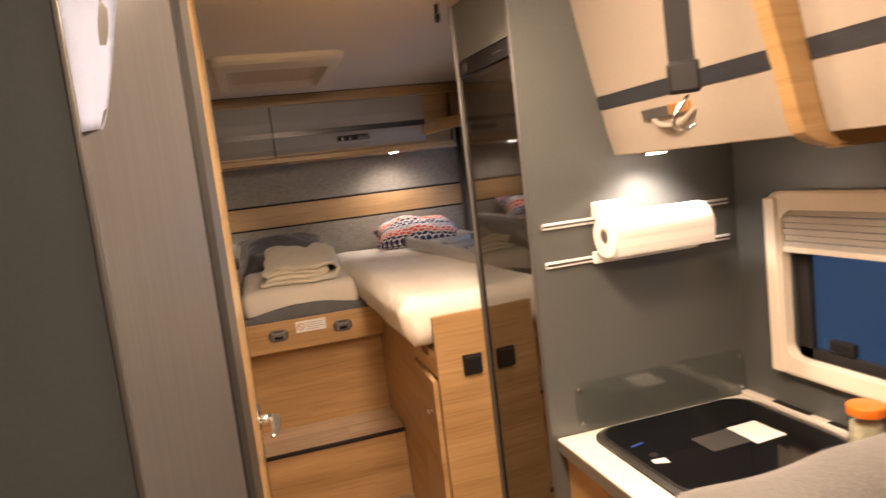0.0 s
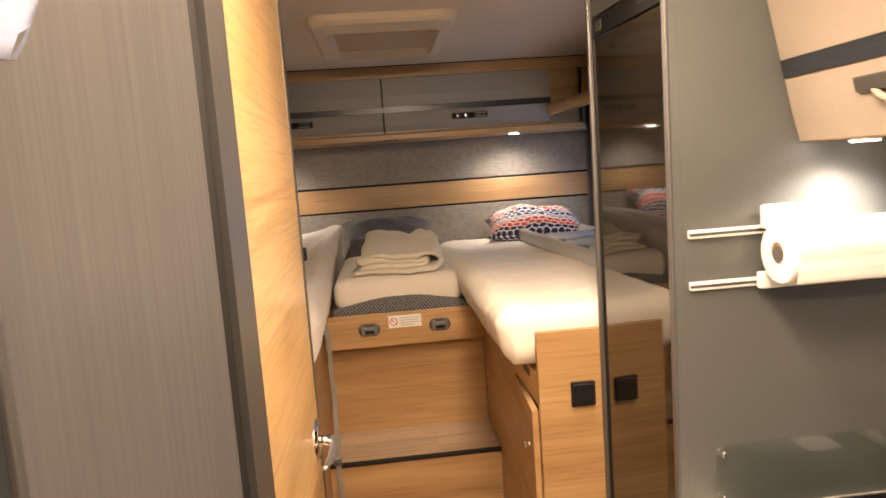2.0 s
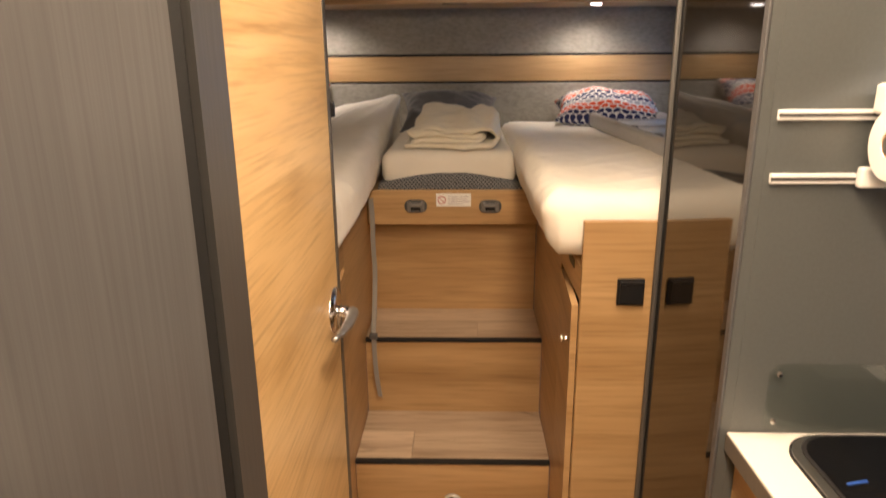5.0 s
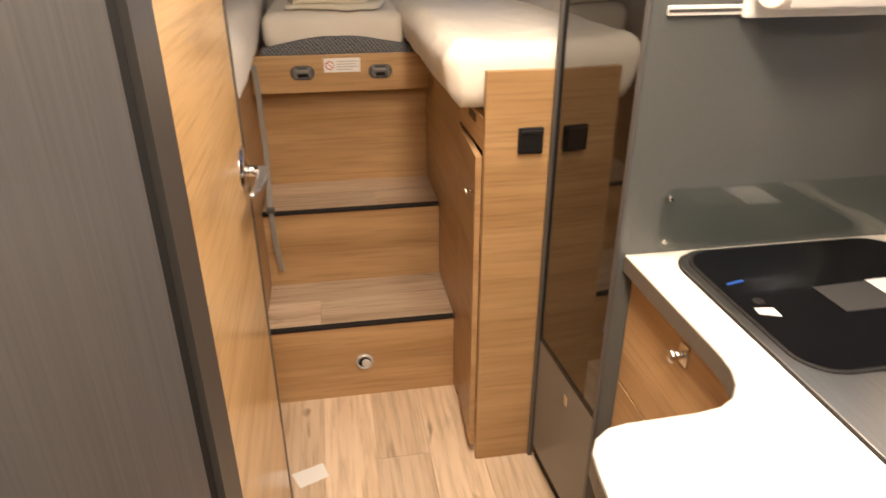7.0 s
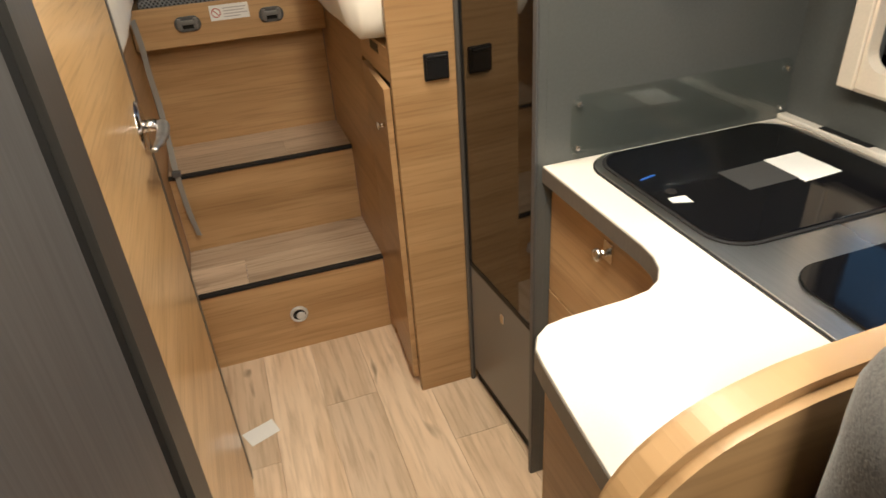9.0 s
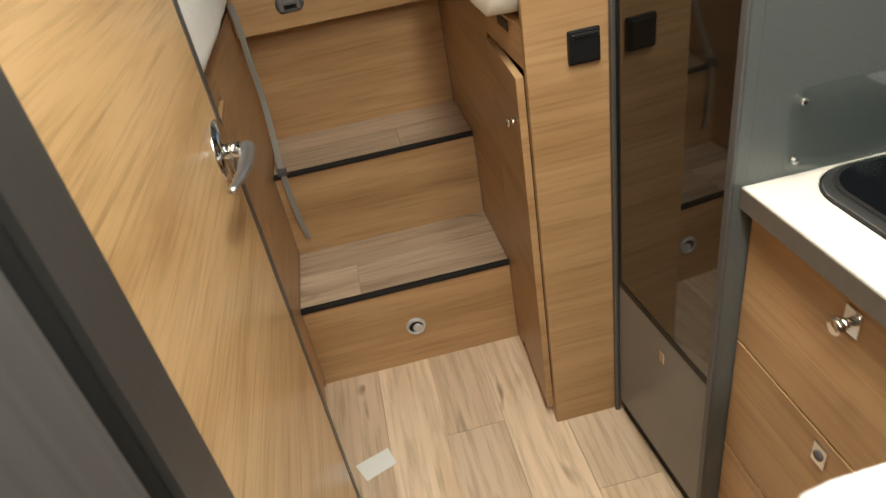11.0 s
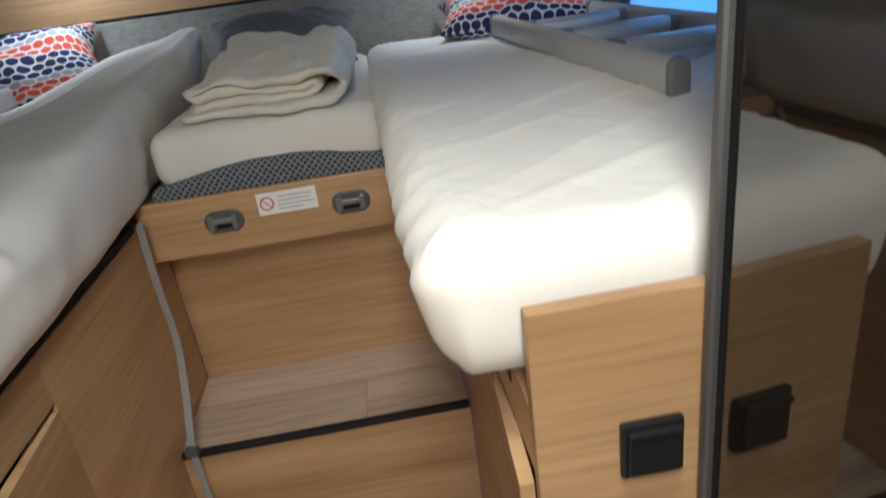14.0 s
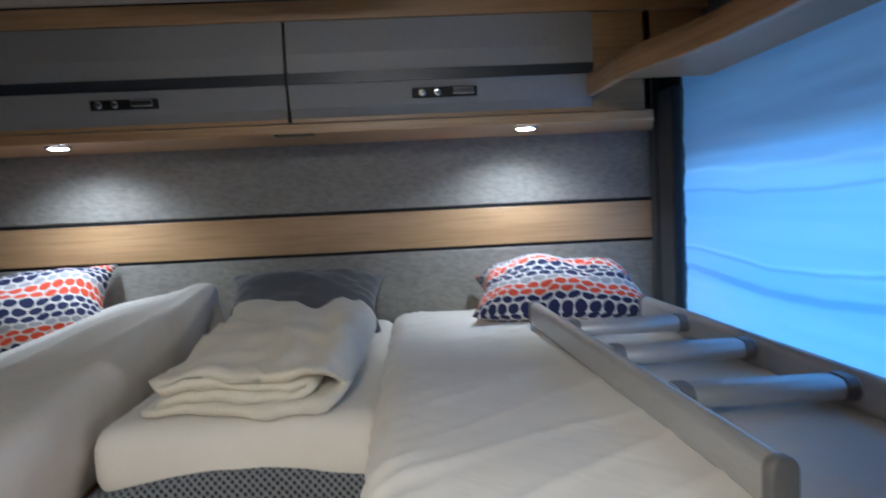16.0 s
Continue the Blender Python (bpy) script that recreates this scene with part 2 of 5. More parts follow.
def glass_material(name, tint=(1, 1, 1), rough=0.0):
    """A thin pane: clear or tinted straight through, with a mirror gloss that grows towards grazing."""
    m = bpy.data.materials.new(name)
    m.use_nodes = True
    nt = m.node_tree
    nt.nodes.remove(nt.nodes["Principled BSDF"])
    clear = nt.nodes.new("ShaderNodeBsdfTransparent")
    clear.inputs["Color"].default_value = (*tint, 1)
    gloss = nt.nodes.new("ShaderNodeBsdfGlossy")
    gloss.inputs["Roughness"].default_value = rough
    facing = nt.nodes.new("ShaderNodeLayerWeight")
    facing.inputs["Blend"].default_value = 0.5
    power = nt.nodes.new("ShaderNodeMath")
    power.operation = "POWER"
    power.inputs[1].default_value = 4.0
    scale = nt.nodes.new("ShaderNodeMath")
    scale.operation = "MULTIPLY_ADD"
    scale.inputs[1].default_value, scale.inputs[2].default_value = 0.85, 0.045
    nt.links.new(facing.outputs["Facing"], power.inputs[0])
    nt.links.new(power.outputs[0], scale.inputs[0])
    mx = nt.nodes.new("ShaderNodeMixShader")
    nt.links.new(scale.outputs[0], mx.inputs[0])
    nt.links.new(clear.outputs[0], mx.inputs[1])
    nt.links.new(gloss.outputs[0], mx.inputs[2])
    nt.links.new(mx.outputs[0], nt.nodes["Material Output"].inputs["Surface"])
    return m


GLASS = glass_material("clear_glass", (0.965, 0.98, 0.97), 0.02)
JAR_GLASS = glass_material("jar_glass", (0.90, 0.92, 0.90), 0.03)
DARK_PANE = glass_material("tinted_acrylic", (0.25, 0.30, 0.34), 0.02)
FRIDGE_GLASS, _nt, _p = material("smoked_mirror_glass", 0.045, 0.0, (0.010, 0.008, 0.006))
_p.inputs["IOR"].default_value = 2.0
_n = noise_of(_nt, position(_nt, (2.5, 2.5, 2.5)), 1.0, 1.0)
_nt.links.new(ramp(_nt, _n, [(0.3, (0.03, 0.03, 0.03)), (0.7, (0.06, 0.06, 0.06))]), _p.inputs["Roughness"])
HOB_GLASS, _nt, _p = material("black_hob_glass", 0.06, 0.0, (0.004, 0.004, 0.005))
_p.inputs["Specular IOR Level"].default_value = 0.3
_n = noise_of(_nt, position(_nt, (40, 40, 40)), 1.0, 2.0)
_nt.links.new(ramp(_nt, _n, [(0.3, (0.04, 0.04, 0.04)), (0.7, (0.10, 0.10, 0.10))]), _p.inputs["Roughness"])


def glow(name, colour, strength):
    m = bpy.data.materials.new(name)
    m.use_nodes = True
    p = m.node_tree.nodes["Principled BSDF"]
    p.inputs["Emission Color"].default_value = (*colour, 1)
    p.inputs["Emission Strength"].default_value = strength
    return m


LENS = glow("lit_lens", (1.0, 0.93, 0.82), 25.0)


def blind_material():
    """White roller cloth that lets daylight through; shade and highlights of crosswise creases are in its colour."""
    m, nt, p = material("translucent_blind", 0.35, 0.0, (0.72, 0.76, 0.80))
    tr = nt.nodes.new("ShaderNodeBsdfTranslucent")
    tr.inputs["Color"].default_value = (0.62, 0.80, 0.95, 1)
    mx = nt.nodes.new("ShaderNodeMixShader")
    mx.inputs[0].default_value = 0.5
    nt.links.new(p.outputs[0], mx.inputs[1])
    nt.links.new(tr.outputs[0], mx.inputs[2])
    nt.links.new(mx.outputs[0], nt.nodes["Material Output"].inputs["Surface"])
    f = noise_of(nt, position(nt, (1, 0.35, 12)), 1.0, 2.0, 0.5, 0.0)
    col = ramp(nt, f, [(0.35, (0.50, 0.68, 0.86)), (0.5, (0.66, 0.82, 0.95)), (0.62, (0.60, 0.78, 0.93))])
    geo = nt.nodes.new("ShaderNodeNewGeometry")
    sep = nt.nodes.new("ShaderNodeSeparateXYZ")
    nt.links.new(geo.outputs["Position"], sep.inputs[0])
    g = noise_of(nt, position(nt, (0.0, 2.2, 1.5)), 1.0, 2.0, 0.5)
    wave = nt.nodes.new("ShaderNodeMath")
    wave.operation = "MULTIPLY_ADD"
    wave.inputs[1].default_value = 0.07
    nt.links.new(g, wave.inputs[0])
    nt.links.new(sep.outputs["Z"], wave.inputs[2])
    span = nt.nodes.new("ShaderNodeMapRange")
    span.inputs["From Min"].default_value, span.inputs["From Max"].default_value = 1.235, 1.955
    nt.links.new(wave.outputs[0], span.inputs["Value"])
    # dip paints a pleat's shadow, lit its bright edge, at set heights
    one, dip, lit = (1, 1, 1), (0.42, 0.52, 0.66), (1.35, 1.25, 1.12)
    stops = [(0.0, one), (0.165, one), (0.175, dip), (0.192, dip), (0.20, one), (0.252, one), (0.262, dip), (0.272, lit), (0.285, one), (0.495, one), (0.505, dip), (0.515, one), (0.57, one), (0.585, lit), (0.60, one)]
    crease_shading = ramp(nt, span.outputs[0], stops)
    nt.links.new(mix(nt, 1.0, col, crease_shading, "MULTIPLY"), tr.inputs["Color"])
    bump(nt, p, f, 0.3, 0.004)
    return m


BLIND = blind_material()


def dots_material(shift):
    """White cotton printed with staggered rows of round dots in orange, navy and grey."""
    m, nt, p = material("dotted_cushion_cotton", 0.85)
    tc = nt.nodes.new("ShaderNodeTexCoord")
    sep = nt.nodes.new("ShaderNodeSeparateXYZ")
    wob = nt.nodes.new("ShaderNodeTexNoise")
    wob.inputs["Scale"].default_value = 9.0
    nt.links.new(tc.outputs["UV"], wob.inputs["Vector"])
    add = nt.nodes.new("ShaderNodeVectorMath")
    add.operation = "MULTIPLY_ADD"
    add.inputs[1].default_value = (0.014, 0.014, 0.0)
    nt.links.new(wob.outputs["Color"], add.inputs[0])
    nt.links.new(tc.outputs["UV"], add.inputs[2])
    nt.links.new(add.outputs[0], sep.inputs[0])

    def calc(op, a, b=0.0, c=0.0):
        n = nt.nodes.new("ShaderNodeMath")
        n.operation = op
        for s, value in zip(n.inputs, (a, b, c)):
            if isinstance(value, (int, float)):
                s.default_value = value
            else:
                nt.links.new(value, s)
        return n.outputs[0]

    v = calc("DIVIDE", sep.outputs["Y"], 0.032)
    row = calc("FLOOR", v)
    half = calc("MULTIPLY", calc("FLOORED_MODULO", row, 2.0), 0.5)
    u = calc("ADD", calc("DIVIDE", sep.outputs["X"], 0.036), half)
    du = calc("SUBTRACT", calc("FRACT", u), 0.5)
    dv = calc("SUBTRACT", calc("FRACT", v), 0.5)
    d = calc("SQRT", calc("ADD", calc("MULTIPLY", du, du), calc("MULTIPLY", dv, dv)))
    inside = calc("LESS_THAN", d, 0.45)
    band = calc("FLOORED_MODULO", calc("ADD", row, shift), 6.0)
    colour = nt.nodes.new("ShaderNodeValToRGB")
    colour.color_ramp.interpolation = "CONSTANT"
    el = colour.color_ramp.elements
    grey_dot, navy_dot, orange_dot = (0.36, 0.35, 0.36), (0.018, 0.022, 0.085), (0.66, 0.08, 0.025)
    stops = [(0.0, navy_dot), (1 / 6, orange_dot), (2 / 6, orange_dot), (3 / 6, grey_dot), (4 / 6, navy_dot), (5 / 6, navy_dot)]
    while len(el) < len(stops):
        el.new(0.5)
    for e, (pos, c) in zip(el, stops):
        e.position, e.color = pos, (*c, 1)
    nt.links.new(calc("DIVIDE", calc("ADD", band, 0.3), 6.0), colour.inputs[0])
    nt.links.new(mix(nt, inside, (0.70, 0.67, 0.64), colour.outputs["Color"]), p.inputs["Base Color"])
    return m


DOTS = dots_material(1.0)
DOTS_TILTED = dots_material(2.0)

# ---- building helpers ----


def box_bm(x0, x1, y0, y1, z0, z1, bevel=0.0, bm=None):
    b = bmesh.new()
    bmesh.ops.create_cube(b, size=1.0, matrix=Matrix.Translation(((x0 + x1) / 2, (y0 + y1) / 2, (z0 + z1) / 2)) @ Matrix.Diagonal((x1 - x0, y1 - y0, z1 - z0, 1)))
    if bevel:
        bmesh.ops.bevel(b, geom=b.edges[:], offset=bevel, segments=2, affect="EDGES", profile=0.5)
    if bm is None:
        return b
    add_bm(bm, b)
    return bm


def add_bm(bm, other):
    me = bpy.data.meshes.new("tmp")
    other.to_mesh(me)
    other.free()
    bm.from_mesh(me)
    bpy.data.meshes.remove(me)


def cyl_bm(a, b, r0, r1=None, seg=24, bevel=0.0):
    a, b = Vector(a), Vector(b)
    r1 = r0 if r1 is None else r1
    bm = bmesh.new()
    turn = (b - a).to_track_quat("Z", "Y").to_matrix().to_4x4()
    bmesh.ops.create_cone(bm, cap_ends=True, segments=seg, radius1=r0, radius2=r1, depth=(b - a).length, matrix=Matrix.Translation((a + b) / 2) @ turn)
    if bevel:
        caps = [e for e in bm.edges if any(len(f.verts) > 4 for f in e.link_faces)]
        bmesh.ops.bevel(bm, geom=caps, offset=bevel, segments=2, affect="EDGES", profile=0.5)
    return bm


def prism_bm(outline, z0, z1, bevel=0.0):
    """An upright prism over an outline in x and y."""
    bm = bmesh.new()
    f = bm.faces.new([bm.verts.new((x, y, z0)) for x, y in outline])
    ext = bmesh.ops.extrude_face_region(bm, geom=[f])
    bmesh.ops.translate(bm, verts=[v for v in ext["geom"] if isinstance(v, bmesh.types.BMVert)], vec=(0, 0, z1 - z0))
    bmesh.ops.recalc_face_normals(bm, faces=bm.faces[:])
    if bevel:
        rim = [e for e in bm.edges if abs(e.verts[0].co.z - e.verts[1].co.z) < 1e-5]
        bmesh.ops.bevel(bm, geom=rim, offset=bevel, segments=2, affect="EDGES", profile=0.5)
    return bm


def turned(bm, m):
    bmesh.ops.transform(bm, matrix=m, verts=bm.verts[:])
    return bm


def rounded(x0, x1, y0, y1, r, seg=8):
    pts = []
    for cx, cy, a0 in ((x1 - r, y1 - r, 0), (x0 + r, y1 - r, 90), (x0 + r, y0 + r, 180), (x1 - r, y0 + r, 270)):
        for i in range(seg + 1):
            a = radians(a0 + 90 * i / seg)
            pts.append((cx + r * math.cos(a), cy + r * math.sin(a)))
    return pts


def tube_bm(points, radius, seg=10, flat=1.0):
    """A tube along points; radius may be a list; flat squeezes it sideways."""
    pts = [Vector(p) for p in points]
    rad = radius if isinstance(radius, (list, tuple)) else [radius] * len(pts)
    bm = bmesh.new()
    rings = []
    side = None
    for i, p in enumerate(pts):
        d = (pts[min(i + 1, len(pts) - 1)] - pts[max(i - 1, 0)]).normalized()
        if side is None:
            side = d.cross(Vector((0, 0, 1)) if abs(d.z) < 0.9 else Vector((0, 1, 0))).normalized()
        side = (side - d * side.dot(d)).normalized()
        up = d.cross(side)
        rings.append([bm.verts.new(p + side * (math.cos(2 * math.pi * k / seg) * rad[i]) + up * (math.sin(2 * math.pi * k / seg) * rad[i] * flat)) for k in range(seg)])
    for a, b in zip(rings, rings[1:]):
        for k in range(seg):
            bm.faces.new((a[k], a[(k + 1) % seg], b[(k + 1) % seg], b[k]))
    bm.faces.new(rings[0][::-1])
    bm.faces.new(rings[-1])
    bmesh.ops.recalc_face_normals(bm, faces=bm.faces[:])
    return bm


def ribbon_bm(points, across, width, thick=0.002):
    """A flat band along points, its width along the direction across."""
    bm = bmesh.new()
    ac = Vector(across).normalized()
    rings = []
    pts = [Vector(p) for p in points]
    for i, p in enumerate(pts):
        d = (pts[min(i + 1, len(pts) - 1)] - pts[max(i - 1, 0)]).normalized()
        n = d.cross(ac).normalized()
        a = (ac - d * ac.dot(d)).normalized()
        rings.append([bm.verts.new(p + a * (sx * width / 2) + n * (sn * thick / 2)) for sx, sn in ((-1, -1), (1, -1), (1, 1), (-1, 1))])
    for a, b in zip(rings, rings[1:]):
        for k in range(4):
            bm.faces.new((a[k], a[(k + 1) % 4], b[(k + 1) % 4], b[k]))
    bm.faces.new(rings[0][::-1])
    bm.faces.new(rings[-1])
    bmesh.ops.recalc_face_normals(bm, faces=bm.faces[:])
    return bm


def smooth_path(points, steps=6):
    """A Catmull-Rom path through points."""
    p = [Vector(q) for q in points]
    p = [p[0] * 2 - p[1]] + p + [p[-1] * 2 - p[-2]]
    out = []
    for i in range(1, len(p) - 2):
        for s in range(steps):
            t = s / steps
            a, b, c, d = p[i - 1], p[i], p[i + 1], p[i + 2]
            out.append(0.5 * (2 * b + (c - a) * t + (2 * a - 5 * b + 4 * c - d) * t * t + (3 * b - a - 3 * c + d) * t ** 3))
    out.append(p[-2])
    return out


def soft_bm(x0, x1, y0, y1, z0, z1, r, step=0.03, shape=None):
    """A box with fully rounded edges of radius r, in an even net that shape() may move."""
    size = (x1 - x0, y1 - y0, z1 - z0)
    mid = Vector(((x0 + x1) / 2, (y0 + y1) / 2, (z0 + z1) / 2))
    cells = [max(4, int(s / step)) for s in size]
    bm = bmesh.new()
    seen = {}

    def vert(i, j, k):
        key = (i, j, k)
        if key not in seen:
            p = Vector([(c / n - 0.5) * s for c, n, s in zip(key, cells, size)])
            core = Vector([max(-(s / 2 - r), min(s / 2 - r, v)) for v, s in zip(p, size)])
            off = p - core
            if off.length > 1e-9:
                off = off.normalized() * r
            q = core + off + mid
            seen[key] = bm.verts.new(shape(q, off.normalized() if off.length else off) if shape else q)
        return seen[key]

    nx, ny, nz = cells
    for i in range(nx):
        for j in range(ny):
            bm.faces.new((vert(i, j, nz), vert(i + 1, j, nz), vert(i + 1, j + 1, nz), vert(i, j + 1, nz)))
            bm.faces.new((vert(i, j + 1, 0), vert(i + 1, j + 1, 0), vert(i + 1, j, 0), vert(i, j, 0)))
    for i in range(nx):
        for k in range(nz):
            bm.faces.new((vert(i, 0, k), vert(i + 1, 0, k), vert(i + 1, 0, k + 1), vert(i, 0, k + 1)))
            bm.faces.new((vert(i, ny, k + 1), vert(i + 1, ny, k + 1), vert(i + 1, ny, k), vert(i, ny, k)))
    for j in range(ny):
        for k in range(nz):
            bm.faces.new((vert(0, j, k + 1), vert(0, j + 1, k + 1), vert(0, j + 1, k), vert(0, j, k)))
            bm.faces.new((vert(nx, j, k), vert(nx, j + 1, k), vert(nx, j + 1, k + 1), vert(nx, j, k + 1)))
    bmesh.ops.recalc_face_normals(bm, faces=bm.faces[:])
    for f in bm.faces:
        f.smooth = True
    return bm


def mesh_ob(name, bm, mat, smooth=False):
    me = bpy.data.meshes.new(name)
    bm.to_mesh(me)
    bm.free()
    me.materials.append(mat)
    if smooth:
        for f in me.polygons:
            f.use_smooth = True
    return new(name, me)


def part(name, bm, mat, parent, label="", smooth=False):
    ob = mesh_ob(name, bm, mat, smooth)
    ob.parent = parent
    base = parent
    m = Matrix.Identity(4)
    while base is not None:
        m = base.matrix_basis @ m if base.parent is None else base.matrix_parent_inverse @ base.matrix_basis @ m
        base = base.parent
    ob.matrix_parent_inverse = m.inverted()
    if label:
        tagged(ob, label)
    return ob


def thing(name, place, label, category, group="", kind=""):
    ob = new(name)
    ob.empty_display_size = 0.05
    ob.location = place
    ob.matrix_basis = Matrix.Translation(place)
    return tagged(ob, label, category, group, kind)


# ---- the setting ----
XL, XR, YF, YR, ZC = -0.69, 1.53, -1.6, 4.04, 2.10
BW = (2.55, 3.88, 1.20, 1.92)
KW = (0.72, 1.56, 1.05, 1.43)

floor = tagged(mesh_ob("floor", box_bm(XL, XR, YF, 2.545, -0.06, -0.006), TREAD), "light oak vinyl plank floor of the motorhome", "floor", kind="structure")
ceiling = tagged(mesh_ob("ceiling", box_bm(XL - 0.05, XR + 0.05, YF, YR + 0.05, ZC, ZC + 0.06), CEILING), "smooth cream-white ceiling board with a roof hatch", "ceiling", kind="structure")


def wall_with_holes(x0, x1, holes):
    bm = bmesh.new()
    cuts = sorted(holes)
    y = YF
    for ya, yb, za, zb in cuts:
        box_bm(x0, x1, y, ya, 0, ZC, bm=bm)
        box_bm(x0, x1, ya, yb, 0, za, bm=bm)
        box_bm(x0, x1, ya, yb, zb, ZC, bm=bm)
        y = yb
    box_bm(x0, x1, y, YR, 0, ZC, bm=bm)
    return bm


tagged(mesh_ob("wall_right", wall_with_holes(XR, XR + 0.045, [KW, BW]), GREY), "grey outer wall with a kitchen window and a bedroom window", "wall", kind="structure")
tagged(mesh_ob("wall_left", box_bm(XL - 0.045, XL, YF, YR, 0, ZC), GREY), "plain grey outer wall behind the bed", "wall", kind="structure")
tagged(mesh_ob("wall_front", box_bm(XL, XR, YF - 0.045, YF, 0, ZC), GREY), "plain grey wall closing the living area", "wall", kind="structure")
wall_rear = tagged(mesh_ob("wall_rear", box_bm(XL, XR, YR, YR + 0.045, 0, ZC), GREY), "rear wall with grey padded panels and an oak band", "wall", kind="structure")
part("felt_panel", box_bm(XL, 1.488, YR - 0.022, YR, 1.552, 1.775, 0.004), FELT, wall_rear, "mottled grey upholstered upper panel")
part("oak_band", box_bm(XL, 1.488, YR - 0.022, YR, 1.424, 1.541, 0.002), OAK, wall_rear, "oak band between the padded panels")
part("felt_panel", box_bm(XL, 1.488, YR - 0.024, YR, 1.00, 1.414, 0.004), FELT, wall_rear, "mottled grey upholstered lower panel")
part("seam", box_bm(XL, 1.488, YR - 0.016, YR, 1.541, 1.552), RUBBER_AND_SHADE, wall_rear, "thin black seam")
part("seam", box_bm(XL, 1.488, YR - 0.016, YR, 1.414, 1.424), RUBBER_AND_SHADE, wall_rear, "thin black seam")
part("corner_post", box_bm(1.488, 1.53, YR - 0.05, YR, 1.0, 1.78, 0.004), DARK_GREY, wall_rear, "dark grey corner post")

# kitchen partition beside the fridge
partition = tagged(mesh_ob("wall_partition", box_bm(0.940, XR, 1.738, 1.760, 0, ZC), GREY), "grey laminate partition wall between kitchen and fridge", "wall", kind="structure")
part("edge_trim", box_bm(0.9155, 0.9215, 1.7365, 1.7525, 0, ZC, 0.002), DARK_GREY, partition, "rounded dark grey edge trim")
part("edge_panel", box_bm(0.9220, 0.9398, 1.7382, 1.7525, 0, ZC), GREY, partition)


def upright_panel(name, a, b, thick, z0, z1, mat, parent=None, label="", side=1):
    """A panel along the line a-b of the plan; its thickness goes to the left of a-b."""
    a, b = Vector((*a, 0)), Vector((*b, 0))
    d = (b - a).normalized()
    n = Vector((-d.y, d.x, 0)) * side * thick
    o = [a.to_2d(), b.to_2d(), (b + n).to_2d(), (a + n).to_2d()]
    bm = prism_bm([tuple(p) for p in o], z0, z1, 0.0)
    return part(name, bm, mat, parent, label) if parent else mesh_ob(name, bm, mat)


# washroom walls: a front wall, a slanted brushed panel, a seal, a frame
PA, PB, PC = (0.081, 1.090), (0.187, 1.3595), (0.2005, 1.380)
tagged(mesh_ob("wall_washroom_front", box_bm(XL, 0.079, 1.090, 1.120, 0, ZC), DARK_LAMINATE), "dark grey washroom front wall", "wall", kind="structure")
washroom = tagged(upright_panel("wall_washroom_side", PA, PB, 0.03, 0, ZC, BRUSHED), "brushed grey-beige slanted washroom panel beside the door", "wall", kind="structure")
part("edge_trim", box_bm(0.0805, 0.0885, 1.084, 1.096, 0, ZC, 0.002), TRIM_ALU, washroom)
upright_panel("seal", (PB[0] - 0.010, PB[1] + 0.001), (PC[0] - 0.010, PC[1]), 0.02, 0, ZC, SEAL_BLACK, washroom, "black rubber door seal")
upright_panel("frame_post", PC, (0.2102, 1.4375), 0.03, 0, ZC, TRIM_ALU, washroom, "brushed grey metal frame post")
tagged(mesh_ob("wall_washroom_rear", box_bm(XL, 0.16, 2.06, 2.09, 0, ZC), GREY), "plain grey washroom rear wall", "wall", kind="structure")
tagged(mesh_ob("wall_washroom_inner", box_bm(0.13, 0.16, 1.46, 2.06, 0, ZC), GREY), "grey wall behind the washroom door", "wall", kind="structure")

# washroom door, with grain across
door = thing("door_1", (0.20, 1.72, 0.02), "oak washroom door with metal edge and lever handle", "door", kind="structure")
upright_panel("leaf", (0.2085, 1.4385), (0.2037, 1.998), 0.028, 0.012, 2.09, OAK_DOOR, door)
upright_panel("edge_strip", (0.2052, 1.998), (0.2050, 2.024), 0.032, 0.012, 2.09, TRIM_ALU, door, "grey metal edge strip")
plate = []
for i in range(24):
    a = 2 * math.pi * i / 24
    plate.append((1.950 + 0.055 * math.cos(a), 1.044 + 0.046 * math.sin(a)))
bm = bmesh.new()
f = bm.faces.new([bm.verts.new((0.203, y, z)) for y, z in plate])
ext = bmesh.ops.extrude_face_region(bm, geom=[f])
bmesh.ops.translate(bm, verts=[v for v in ext["geom"] if isinstance(v, bmesh.types.BMVert)], vec=(0.007, 0, 0))
bmesh.ops.recalc_face_normals(bm, faces=bm.faces[:])
bmesh.ops.bevel(bm, geom=[e for e in bm.edges if e.verts[0].co.x > 0.2095 and e.verts[1].co.x > 0.2095], offset=0.003, segments=2, affect="EDGES")
part("handle_plate", bm, CHROME, door, "oval chrome handle plate", True)
part("handle_core", cyl_bm((0.208, 1.938, 1.045), (0.236, 1.938, 1.045), 0.012, 0.011, 20), CHROME, door, "chrome handle neck", True)
part("lever", tube_bm(smooth_path([(0.238, 1.962, 1.038), (0.243, 1.945, 1.041), (0.246, 1.915, 1.043), (0.246, 1.870, 1.044), (0.243, 1.825, 1.048), (0.236, 1.785, 1.050)]), [0.007] * 3 + [0.0125] * 9 + [0.0115] * 8 + [0.009] * 6 + [0.006] * 5, 12, 0.75), SATIN, door, "curved satin lever handle", True)

part("catch", box_bm(0.196, 0.212, 2.022, 2.034, 1.425, 1.455, 0.003), BLACK, door, "small black door catch")

